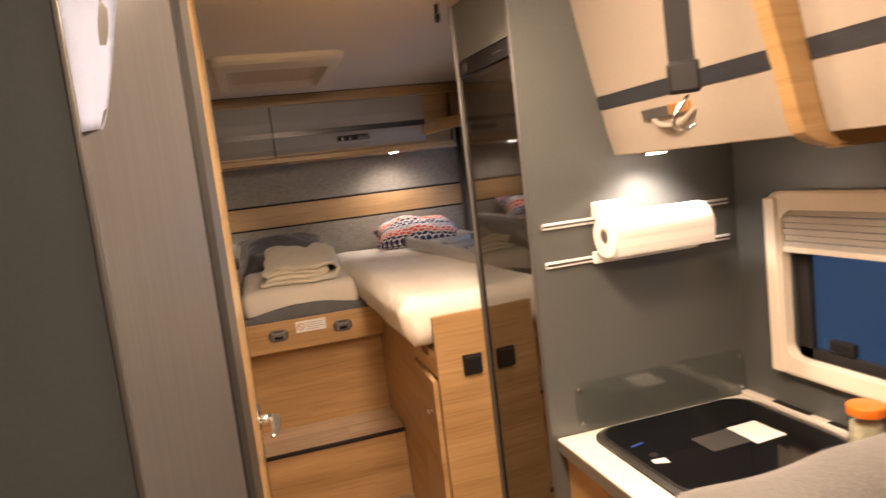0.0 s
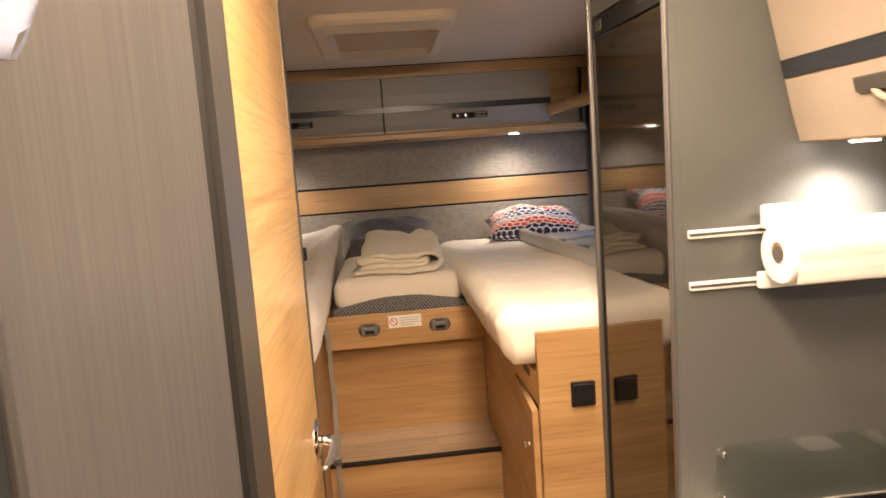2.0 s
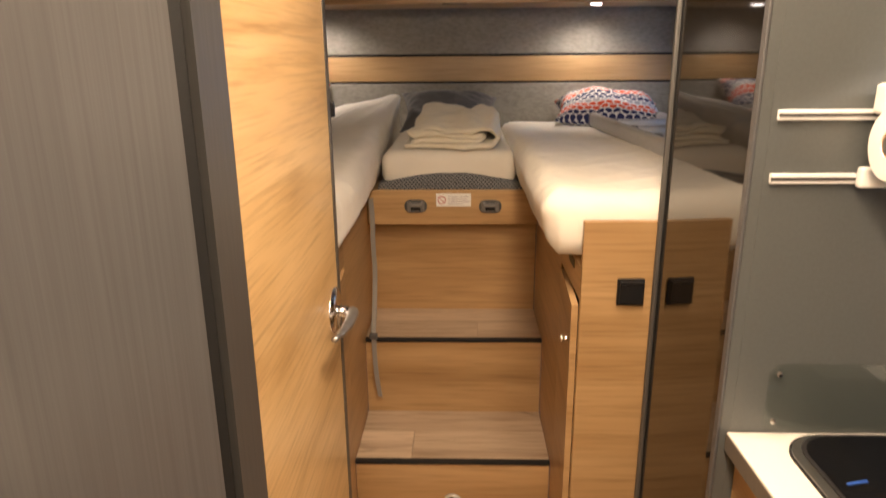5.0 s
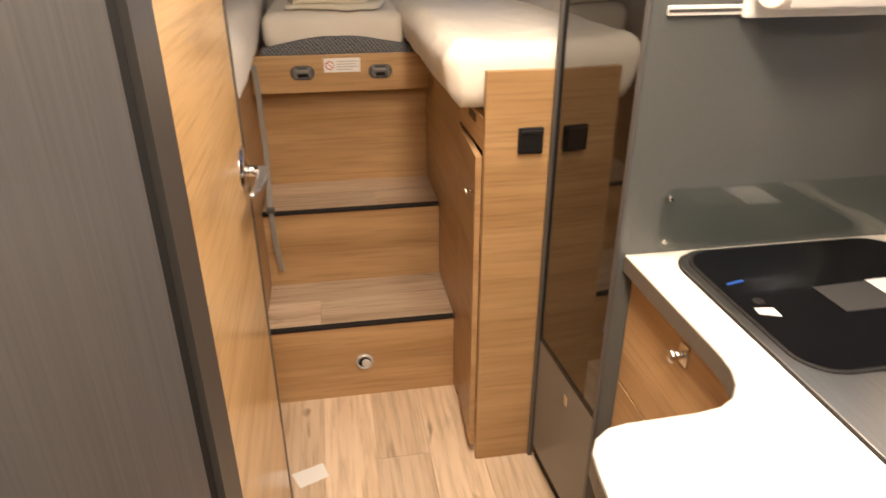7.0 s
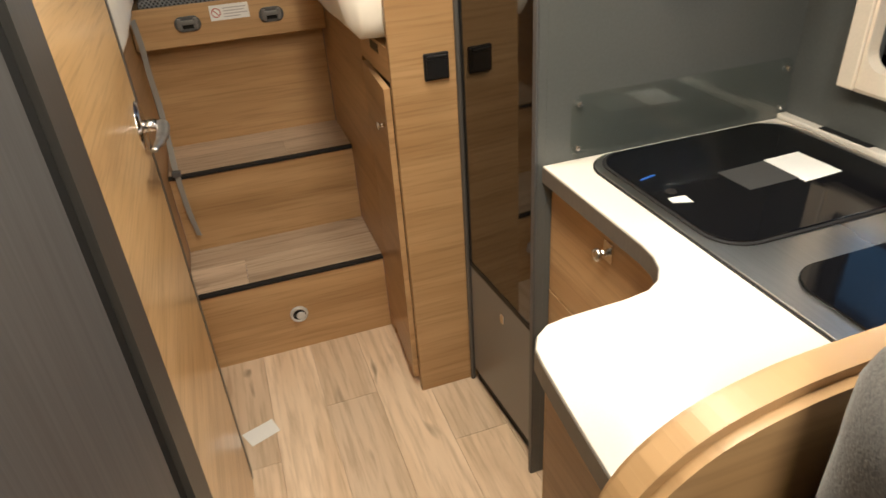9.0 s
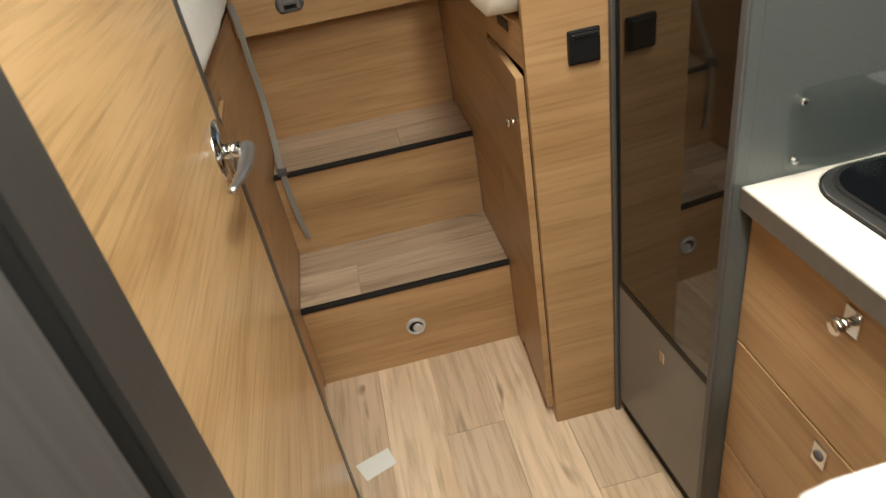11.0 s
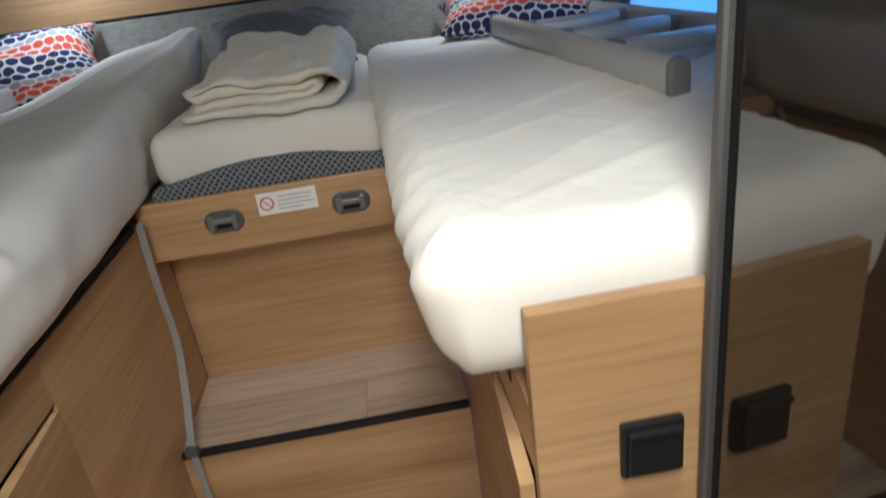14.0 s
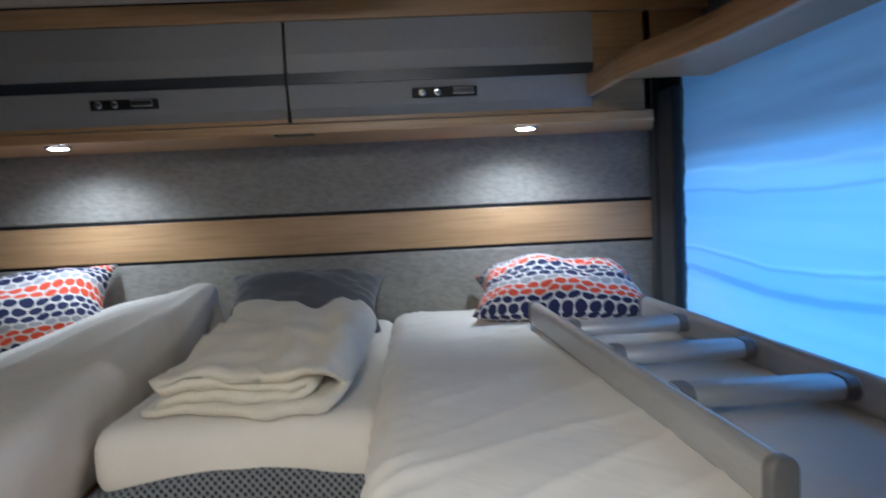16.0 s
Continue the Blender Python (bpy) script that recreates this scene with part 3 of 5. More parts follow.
# a white cloth hung over the slanted panel's edge
cl = bmesh.new()
grid = []
dx, dy = (PB[0] - PA[0]), (PB[1] - PA[1])
ln = math.hypot(dx, dy)
for j in range(25):
    row = []
    w = j / 24
    wide = 0.060 + 0.075 * min(1.0, w * 2.2) ** 0.8
    for i in range(9):
        u = i / 8
        s = -0.002 + wide * u
        out = 0.004 + 0.004 * math.sin(u * 5 + w * 2) + 0.002 * noise.noise((u * 3, w * 5, 0))
        row.append(cl.verts.new((PA[0] + dx / ln * s + dy / ln * out, PA[1] + dy / ln * s - dx / ln * out, 1.708 + 0.385 * w + 0.008 * u * (1 - w))))
    grid.append(row)
for j in range(24):
    for i in range(8):
        cl.faces.new((grid[j][i], grid[j][i + 1], grid[j + 1][i + 1], grid[j + 1][i]))
bmesh.ops.solidify(cl, geom=cl.faces[:], thickness=0.002)
CLOTH_WHITE = cloth("white_linen", (0.50, 0.58, 0.78), 800.0, 0.04, 6.0, 0.2)
tagged(mesh_ob("hanging_cloth", cl, CLOTH_WHITE, True), "white cloth hanging at the washroom panel's edge", "cloth")

# roof hatch
hatch = thing("roof_hatch", (0.43, 3.0, ZC), "cream plastic roof hatch with closed blind", "roof hatch", kind="structure")
HATCH_PLASTIC = laminate("aged_cream_plastic", (0.60, 0.52, 0.40), 0.45, (200, 200, 200), 0.03)
HATCH_BLIND = laminate("warm_hatch_blind", (0.42, 0.33, 0.22), 0.6, (12, 400, 400), 0.05)
rings = ((rounded(0.190, 0.675, 2.665, 3.335, 0.060), ZC), (rounded(0.196, 0.669, 2.671, 3.329, 0.058), ZC - 0.018), (rounded(0.208, 0.657, 2.690, 3.318, 0.052), ZC - 0.028), (rounded(0.246, 0.622, 2.795, 3.285, 0.030), ZC - 0.034), (rounded(0.262, 0.606, 2.830, 3.268, 0.022), ZC - 0.004))
bm = bmesh.new()
loops = [[bm.verts.new((x, y, z)) for x, y in ring_] for ring_, z in rings]
for a, b in zip(loops, loops[1:]):
    for k in range(len(a)):
        bm.faces.new((a[k], a[(k + 1) % len(a)], b[(k + 1) % len(a)], b[k]))
bmesh.ops.recalc_face_normals(bm, faces=bm.faces[:])
part("frame", bm, HATCH_PLASTIC, hatch, "rounded cream hatch frame")
part("blind", box_bm(0.255, 0.613, 2.822, 3.275, ZC - 0.0035, ZC - 0.0005), HATCH_BLIND, hatch, "closed beige hatch blind")
part("latch", box_bm(0.40, 0.46, 2.812, 2.832, ZC - 0.016, ZC - 0.0035, 0.003), HATCH_PLASTIC, hatch)

# ---- bedroom: steps and bed bases ----
stairs = thing("bed_steps", (0.43, 2.55, 0), "two oak steps with black nosings up to the bed", "steps", kind="structure")
SX0, SX1 = 0.122, 0.744
part("riser", box_bm(SX0, SX1, 2.530, 2.545, 0, 0.283), OAK, stairs)
part("riser", box_bm(SX0, SX1, 2.838, 2.853, 0.295, 0.570), OAK, stairs)
part("back_riser", box_bm(SX0, SX1, 3.128, 3.143, 0.582, 1.05), OAK, stairs)
for z, y0, y1, cut in ((0.283, 2.530, 2.838, 0.30), (0.570, 2.838, 3.128, 0.52)):
    part("nosing", box_bm(SX0, SX1, y0 - 0.006, y0 + 0.012, z + 0.001, z + 0.014, 0.002), RUBBER_AND_SHADE, stairs, "black rubber stair nosing")
    for x0, x1 in ((SX0, cut), (cut + 0.001, SX1)):
        part("tread_plank", box_bm(x0, x1, y0 + 0.012, (y0 + y1) / 2 + 0.02, z, z + 0.0125), TREAD, stairs, "grey-brown vinyl step plank")
    part("tread_plank", box_bm(SX0, SX1, (y0 + y1) / 2 + 0.021, y1, z, z + 0.0125), TREAD, stairs, "grey-brown vinyl step plank")
ring = bmesh.new()
bmesh.ops.create_cone(ring, cap_ends=False, segments=32, radius1=0.031, radius2=0.028, depth=0.012, matrix=Matrix.Translation((0.434, 2.526, 0.142)) @ pose(0, 0, 0, 90).to_4x4())
bmesh.ops.solidify(ring, geom=ring.faces[:], thickness=0.007)
vent = part("vent_ring", ring, ALU, stairs, "round grey grommet in the riser", True)
part("vent_cap", cyl_bm((0.434, 2.5295, 0.142), (0.434, 2.527, 0.142), 0.024), BLACK, vent, "dark grommet opening")
part("vent_core", cyl_bm((0.439, 2.529, 0.136), (0.439, 2.521, 0.136), 0.015, bevel=0.003), ALU, vent, "grey grommet flap", True)

# right bed base
rbase = thing("bed_box", (1.14, 3.1, 0), "oak bed base with a door ajar beside the steps", "bed box", "bed boxes")
part("front_panel", box_bm(0.744, 0.934, 2.1565, 2.174, 0, 1.178, 0.002), OAK, rbase, "oak end panel at the bed's foot")
part("side_panel", box_bm(0.746, 0.764, 2.475, 3.128, 0.0, 1.05), OAK, rbase)
part("side_panel", box_bm(0.746, 0.764, 2.174, 2.475, 0.980, 1.06), OAK, rbase)
# black sheet set behind the ajar door in place of the cupboard's inner shade
part("inner_shade", box_bm(0.775, 0.81, 2.1745, 2.475, 0, 0.98), RUBBER_AND_SHADE, rbase, "black sheet standing in for the shade inside the cupboard")
part("plinth", box_bm(0.752, 0.764, 2.174, 2.475, 0.0, 0.045), OAK, rbase)
part("top_board", box_bm(0.765, 1.52, 2.175, 4.0, 1.03, 1.055), OAK, rbase)
part("slot", box_bm(0.7445, 0.750, 2.27, 2.35, 1.030, 1.052), BLACK, rbase, "dark slot under the mattress")


def ajar_door(parent, x, y0, y1, z0, z1, gap, side, knob_y, knob_z):
    """A cupboard door hinged at y1, its free end gap metres out into the aisle; side is the aisle's direction."""
    o = [(x, y1), (x + side * gap, y0), (x + side * (gap - 0.016), y0), (x - side * 0.016, y1)]
    if side < 0:
        o = o[::-1]
    d = part("door", prism_bm(o, z0, z1, 0.001), OAK, parent, "oak cupboard door standing ajar")
    part("edge_band", prism_bm([(p[0], p[1]) for p in o], z1, z1 + 0.0015), OAK_EDGE, d, "pale edge band")
    kx = x + side * gap * (y1 - knob_y) / (y1 - y0)
    k = part("knob", cyl_bm((kx, knob_y, knob_z), (kx + side * 0.012, knob_y, knob_z), 0.006, 0.005), CHROME, d, "small chrome knob", True)
    part("knob_head", cyl_bm((kx + side * 0.012, knob_y, knob_z), (kx + side * 0.020, knob_y, knob_z), 0.009, 0.010, bevel=0.002), CHROME, k, "", True)


ajar_door(rbase, 0.744, 2.180, 2.472, 0.045, 0.965, 0.016, -1, 2.215, 0.865)
socket = thing("socket", (0.858, 2.156, 1.01), "square black power socket on the oak end panel", "socket")
part("frame", box_bm(0.826, 0.889, 2.147, 2.157, 0.978, 1.043, 0.003), BLACK, socket)
part("flap", box_bm(0.831, 0.884, 2.142, 2.147, 0.983, 1.030, 0.002), BLACK, socket, "hinged black socket flap")
part("flap_lip", box_bm(0.831, 0.884, 2.138, 2.147, 1.031, 1.038, 0.002), BLACK, socket)

# left bed base
lbase = thing("bed_box", (-0.28, 3.1, 0), "oak bed base with a door ajar beside the steps", "bed box", "bed boxes")
part("side_panel", box_bm(0.102, 0.120, 2.520, 3.128, 0.0, 1.035), OAK, lbase)
part("side_panel", box_bm(0.102, 0.120, 2.10, 2.520, 0.955, 1.035), OAK, lbase)
# this cupboard's inside shade is likewise a black sheet
part("inner_shade", box_bm(0.05, 0.06, 2.10, 2.52, 0, 0.955), RUBBER_AND_SHADE, lbase, "black sheet standing in for the shade inside the cupboard")
part("plinth", box_bm(0.102, 0.114, 2.10, 2.52, 0.0, 0.045), OAK, lbase)
part("top_board", box_bm(-0.68, 0.100, 2.10, 4.0, 1.01, 1.04), OAK, lbase)
# shade below the overhanging sheet, made as a solid black strip
part("shadow_gap", box_bm(0.098, 0.117, 2.10, 3.0, 1.036, 1.05), RUBBER_AND_SHADE, lbase, "black strip standing in for the shade under the mattress")
ajar_door(lbase, 0.122, 2.130, 2.515, 0.045, 0.942, 0.022, 1, 2.25, 0.735)

# centre bed base: slide-out board with latches
cbase = thing("bed_extension_board", (0.41, 3.02, 0.95), "oak pull-out bed board with two grey latches and a warning label", "bed board")
part("board", box_bm(0.122, 0.742, 3.012, 3.030, 0.955, 1.082, 0.002), OAK, cbase)
part("deck", box_bm(0.122, 0.742, 3.031, 4.0, 1.052, 1.074), OAK, cbase)
LATCH_GREY = laminate("mid_grey_plastic", (0.095, 0.094, 0.093), 0.42, (200, 200, 200), 0.08)
LATCH_BOW = laminate("light_grey_plastic", (0.17, 0.168, 0.165), 0.40, (200, 200, 200), 0.08)
for x, z in ((0.297, 1.026), (0.565, 1.024)):
    o = rounded(x - 0.041, x + 0.041, z - 0.026, z + 0.022, 0.023)
    bm = turned(prism_bm([(px, -pz) for px, pz in o], -3.012, -3.005, 0.002), Matrix(((1, 0, 0, 0), (0, 0, -1, 0), (0, -1, 0, 0), (0, 0, 0, 1))))
    latch = part("latch", bm, LATCH_GREY, cbase, "grey plastic latch")
    bm = box_bm(x - 0.027, x + 0.027, 2.990, 3.002, z - 0.003, z + 0.011, 0.004)
    box_bm(x - 0.031, x - 0.018, 2.990, 3.008, z - 0.019, z + 0.017, 0.004, bm)
    box_bm(x + 0.018, x + 0.031, 2.990, 3.008, z - 0.019, z + 0.017, 0.004, bm)
    part("bow", bm, LATCH_BOW, latch, "raised grey latch bow")
    part("recess", box_bm(x - 0.017, x + 0.017, 3.0035, 3.006, z - 0.016, z - 0.004), BLACK, latch, "dark finger recess")
label = part("warning_label", box_bm(0.371, 0.496, 3.0108, 3.0125, 1.022, 1.070), PAPER, cbase, "white warning label with a red sign")
rg = bmesh.new()
bmesh.ops.create_cone(rg, cap_ends=False, segments=24, radius1=0.015, radius2=0.015, depth=0.0006, matrix=Matrix.Translation((0.391, 3.0104, 1.046)) @ pose(0, 0, 0, 90))
bmesh.ops.solidify(rg, geom=rg.faces[:], thickness=0.003)
part("sign_ring", rg, PINK_PRINT, label)
part("sign_bar", turned(box_bm(-0.0135, 0.0135, -0.0003, 0.0003, -0.0012, 0.0012), pose(0.391, 3.0103, 1.046, 0, 45, 0)), PINK_PRINT, label)
for i, w in enumerate((0.074, 0.068, 0.076, 0.052)):
    part("text_bar", box_bm(0.414, 0.414 + w, 3.0102, 3.0106, 1.057 - i * 0.009, 1.060 - i * 0.009), GREY_PRINT, label)

# ---- bedding ----


def wrinkle(p, amount, sx, sy, seed):
    return amount * noise.fractal((p.x * sx + seed, p.y * sy, p.z * 3), 1.0, 2.0, 3)


def right_shape(p, n):
    q = p.copy()
    q.z += 0.012 * math.sin((p.y - 2.2) * 2.0) + wrinkle(p, 0.003, 4, 3, 2.0) * max(n.z, 0)
    a, b = p.x * 0.79 + p.y * 0.62, p.y * 0.79 - p.x * 0.62
    q.z += 0.0048 * max(0.0, 1 - abs(noise.noise((a * 1.6, b * 9, 3.0))) * 7) * max(n.z, 0) ** 2
    q.z += 0.0060 * max(0.0, math.sin((p.y - p.x * 0.7) * 120 + 9 * noise.noise((p.x * 2, p.y * 3, 1.0)))) ** 3 * math.exp(-((p.x - 0.68) / 0.09) ** 2) * max(n.z, 0)
    side = max(0.0, -n.x)
    if side > 0.05:
        pleat = math.sin(p.y * 88 + 7 * noise.noise((p.y * 3, p.z * 4, 0)))
        q.x += (0.0058 * pleat + 0.009 * noise.noise((p.y * 9, p.z * 5, 7.0))) * min(1.0, side * 1.6) * (0.35 + 0.65 * max(0.0, noise.noise((p.y * 2.3, 1.0, 0)) + 0.5))
        q.x += 0.022 * max(0, (1.19 - p.z)) / 0.11 * min(1.0, side * 1.4)
    if n.y < -0.3:
        q.y += 0.010 * max(0, 1.15 - p.z) / 0.07 * -n.y
    q += n * wrinkle(p, 0.003, 12, 5, 9.0)
    return q


mat_r = thing("mattress", (1.08, 3.1, 1.055), "mattress in a white fitted sheet beside the blinded window", "mattress", "mattresses")
part("sheet", soft_bm(0.650, 1.510, 2.188, 3.99, 1.076, 1.236, 0.052, 0.011, right_shape), SHEET, mat_r, smooth=True)
part("core", soft_bm(0.775, 1.495, 2.20, 3.97, 1.056, 1.16, 0.03, 0.08), SHEET, mat_r, smooth=True)


def left_shape(p, n):
    q = p.copy()
    ramp_y = max(0.0, min(1.0, (p.y - 2.55) / 1.20)) ** 1.3
    lift = ramp_y * math.exp(-((p.x - 0.14) / 0.34) ** 2) * (1 if p.y < 3.80 else max(0.0, 1 - (p.y - 3.80) / 0.16))
    q.z += 0.135 * lift * (1 if n.z > -0.3 else 0.3)
    q.x -= 0.035 * lift * max(0.0, 1.2 - p.z) / 0.12
    tip = math.exp(-((p.x - 0.16) / 0.06) ** 2 - ((p.y - 3.74) / 0.10) ** 2) * min(1.0, max(0.0, n.z + 0.5))
    q.z += 0.040 * tip
    q.x += 0.030 * tip
    q.z += 0.015 * noise.noise((p.x * 3, p.y * 2.4, 1.0)) * max(n.z, 0)
    if n.x > 0.1:
        q.x += 0.005 * noise.noise((p.y * 3, p.z * 5, 4.0)) + 0.003 * noise.noise((p.y * 13, p.z * 6, 2.0))
    tx, ty = 0.15 - p.x, 3.78 - p.y
    far = math.hypot(tx, ty)
    q.z += 0.013 * math.sin(math.atan2(tx, ty) * 17) * math.exp(-((far - 0.32) / 0.24) ** 2) * max(n.z, 0)
    fold = noise.noise((p.y * 2.6 + p.z * 3.0, p.z * 9 - p.y * 3.5, 6.0))
    q += n * 0.010 * max(0.0, 1 - abs(fold) * 6) * min(1.0, max(0.0, n.x + 0.35)) * min(1.0, max(0.0, n.z + 0.3)) * (1 if p.y < 3.3 else 0.3)
    q += n * wrinkle(p, 0.004, 6, 4, 5.0)
    return q


mat_l = thing("mattress", (-0.25, 3.1, 1.04), "mattress in a rumpled white sheet lifted at one corner", "mattress", "mattresses")
part("sheet", soft_bm(-0.68, 0.166, 2.093, 3.99, 1.052, 1.225, 0.062, 0.012, left_shape), SHEET, mat_l, smooth=True)


part("core", soft_bm(-0.66, 0.09, 2.14, 3.97, 1.041, 1.12, 0.03, 0.08), SHEET, mat_l, "", True)


def centre_shape(p, n):
    q = p.copy()
    q += n * wrinkle(p, 0.004, 6, 6, 3.0)
    if n.y < -0.3:
        q.z += 0.012 * noise.noise((p.x * 4, 0, 2.2))
    return q


mat_c = thing("mattress", (0.41, 3.5, 1.074), "narrow middle mattress in a cream sheet above grey spacer mesh", "mattress", "mattresses")
part("sheet", soft_bm(0.172, 0.662, 3.036, 3.99, 1.090, 1.218, 0.045, 0.018, centre_shape), SHEET, mat_c, smooth=True)


def strip_shape(p, n):
    q = p.copy()
    u = (p.x - 0.165) / 0.49
    top = 1.100 + 0.042 * math.sin(math.pi * min(1.0, u * 0.85 + 0.05)) ** 1.2
    q.z = 1.072 + (p.z - 1.074) / 0.036 * (top - 1.072)
    q.y += 0.004 * noise.noise((p.x * 20, 0, p.z * 20))
    return q


part("spacer_mesh", soft_bm(0.160, 0.690, 3.022, 3.10, 1.074, 1.110, 0.012, 0.012, strip_shape), SPACER, mat_c, "grey spacer mesh under the mattress", True)


def pillow_ob(name, w, d, h, mat, m, label, seed, pinch=0.9):
    bm = bmesh.new()
    n = 36
    tops, bots, flat = [], [], {}
    for j in range(n + 1):
        tr, br = [], []
        for i in range(n + 1):
            u, v = i / n * 2 - 1, j / n * 2 - 1
            puff = max(0.0, (1 - abs(u) ** 2.6)) ** 0.55 * max(0.0, (1 - abs(v) ** 2.6)) ** 0.55
            sx = 1 - 0.15 * (1 - abs(v) ** 1.6) * abs(u) ** 3
            sy = 1 - 0.19 * (1 - abs(u) ** 1.6) * abs(v) ** 3
            x, y = u * w / 2 * sx, v * d / 2 * sy
            wr = 0.022 * noise.noise((u * 2.0 + seed, v * 2.0, 0)) * puff + 0.009 * noise.noise((u * 6, v * 6 + seed, 3)) * puff
            wr += 0.006 * math.sin(math.atan2(v, u) * 22 + seed) * max(abs(u), abs(v)) ** 3 * puff ** 0.5
            tr.append(bm.verts.new((x, y, h * 0.62 * puff + wr)))
            flat[tr[-1]] = (u * w * 0.5 + math.copysign(h * 0.4 * abs(u) ** 5, u), v * d * 0.5 + math.copysign(h * 0.5 * abs(v) ** 4, v))
            br.append(tr[-1] if i in (0, n) or j in (0, n) else bm.verts.new((x, y, -h * 0.38 * puff)))
        for i, vtx in enumerate(br):
            flat.setdefault(vtx, ((i / n * 2 - 1) * w * 0.58, v * (d * 0.5 + h * 0.4)))
        tops.append(tr)
        bots.append(br)
    for j in range(n):
        for i in range(n):
            bm.faces.new((tops[j][i], tops[j][i + 1], tops[j + 1][i + 1], tops[j + 1][i]))
            bm.faces.new((bots[j + 1][i], bots[j + 1][i + 1], bots[j][i + 1], bots[j][i]))
    uv = bm.loops.layers.uv.new("cloth")
    for f in bm.faces:
        for lp in f.loops:
            lp[uv].uv = (flat[lp.vert][0], flat[lp.vert][1])
    ob = mesh_ob(name, bm, mat, True)
    ob.matrix_basis = m
    return tagged(ob, label, "pillow")


pillow_ob("cushion", 0.485, 0.36, 0.158, DOTS, pose(1.128, 3.790, 1.290, 10, 1, -7), "cushion with orange, navy and grey dots against the wall", 1.0)
pillow_ob("cushion", 0.48, 0.36, 0.15, DOTS_TILTED, pose(-0.355, 3.79, 1.300, 30, -8, 16), "cushion with orange, navy and grey dots, tilted", 4.0)
pillow_ob("dark_cushion", 0.47, 0.32, 0.14, GREY_PILLOW, pose(0.405, 3.86, 1.278, 30, 3, 4), "dark grey cushion behind the folded blanket", 7.0)

# folded blanket: an outer turn wrapped round two inner layers
th = 0.021


def run(x0, x1, z, n=12):
    return [(x0 + (x1 - x0) * i / n, z) for i in range(n + 1)]


def bend(cx, cz, r, a0, a1, n=7):
    return [(cx + r * math.cos(radians(a0 + (a1 - a0) * i / n)), cz + r * math.sin(radians(a0 + (a1 - a0) * i / n))) for i in range(1, n)]


path = run(0.262, 0.560, 1.233) + bend(0.560, 1.270, 0.037, -90, 90) + run(0.560, 0.300, 1.307) + bend(0.300, 1.294, 0.013, 90, 270, 5)
path += run(0.300, 0.530, 1.281) + bend(0.530, 1.269, 0.012, 90, -90, 5) + run(0.530, 0.285, 1.257)
bm = bmesh.new()
rows = []
NY = 44
for j in range(NY + 1):
    v = j / NY
    y = 3.10 + 0.47 * v
    ring = []
    for i, (x, z) in enumerate(path):
        a, b = path[max(i - 1, 0)], path[min(i + 1, len(path) - 1)]
        dxx, dzz = b[0] - a[0], b[1] - a[1]
        l = math.hypot(dxx, dzz) or 1
        ring.append((x, z, -dzz / l, dxx / l))
    outer = []
    for s in (1, -1):
        seq = ring if s == 1 else ring[::-1]
        for x, z, nx, nz in seq:
            px, pz = x + nx * th / 2 * s, z + nz * th / 2 * s
            lift = 0.022 * noise.noise((px * 5, y * 4, 0.3)) + 0.020 * noise.noise((px * 14, y * 9, pz * 12)) + 0.012 * noise.noise((px * 30, y * 18, pz * 26)) + 0.007 * max(0.0, 1 - 5 * abs(noise.noise((px * 11 + y * 5, y * 8 - px * 4, 2.0))))
            hump = (0.012 + 0.022 * math.exp(-((v - 0.75) / 0.22) ** 2 - ((px - 0.52) / 0.12) ** 2) - 0.016 * max(0.0, 0.35 - v) * 3 - 0.02 * max(0.0, 0.40 - px) * 3) * (pz - 1.225) / 0.10
            fr = (pz - 1.224) / 0.09
            outer.append(bm.verts.new((px + 0.030 * noise.noise((y * 5, pz * 20, 1)) + (0.02 * v), y + (0.055 * noise.noise((px * 6, pz * 20, 5)) + 0.022 * noise.noise((px * 20, pz * 45, 2))) * (1.3 - v) - 0.03 * math.sin((px - 0.25) * 6) * (1 - v), pz + lift * fr + hump)))
    rows.append(outer)
for a, b in zip(rows, rows[1:]):
    m_ = len(a)
    for k in range(m_):
        bm.faces.new((a[k], a[(k + 1) % m_], b[(k + 1) % m_], b[k]))
half = len(rows[0]) // 2
for rowv in (rows[0], rows[-1]):
    m_ = len(rowv)
    for k in range(half - 1):
        bm.faces.new((rowv[k], rowv[k + 1], rowv[m_ - 2 - k], rowv[m_ - 1 - k]))
bmesh.ops.recalc_face_normals(bm, faces=bm.faces[:])
tagged(mesh_ob("folded_blanket", bm, BLANKET, True), "cream fleece blanket folded on the middle mattress", "blanket")

# aluminium bunk ladder lying on the bed
CAP_GREY = laminate("grey_cap_plastic", (0.22, 0.22, 0.225), 0.45, (200, 200, 200), 0.06)
ladder = thing("bed_ladder", (1.2, 3.2, 1.24), "aluminium ladder with grey rungs lying on the bed", "ladder")


def rail(a, b):
    a, b = Vector(a), Vector(b)
    d = (b - a).normalized()
    m = Matrix.Translation(a) @ d.to_track_quat("Y", "Z").to_matrix().to_4x4()
    ln_ = (b - a).length
    r = part("rail", turned(prism_rail(ln_), m), ALU, ladder)
    for y0, y1 in ((-0.012, 0.006), (ln_ - 0.006, ln_ + 0.012)):
        part("end_cap", turned(prism_rail(y1 - y0, 0.002, y0), m), CAP_GREY, r, "grey plastic end cap")


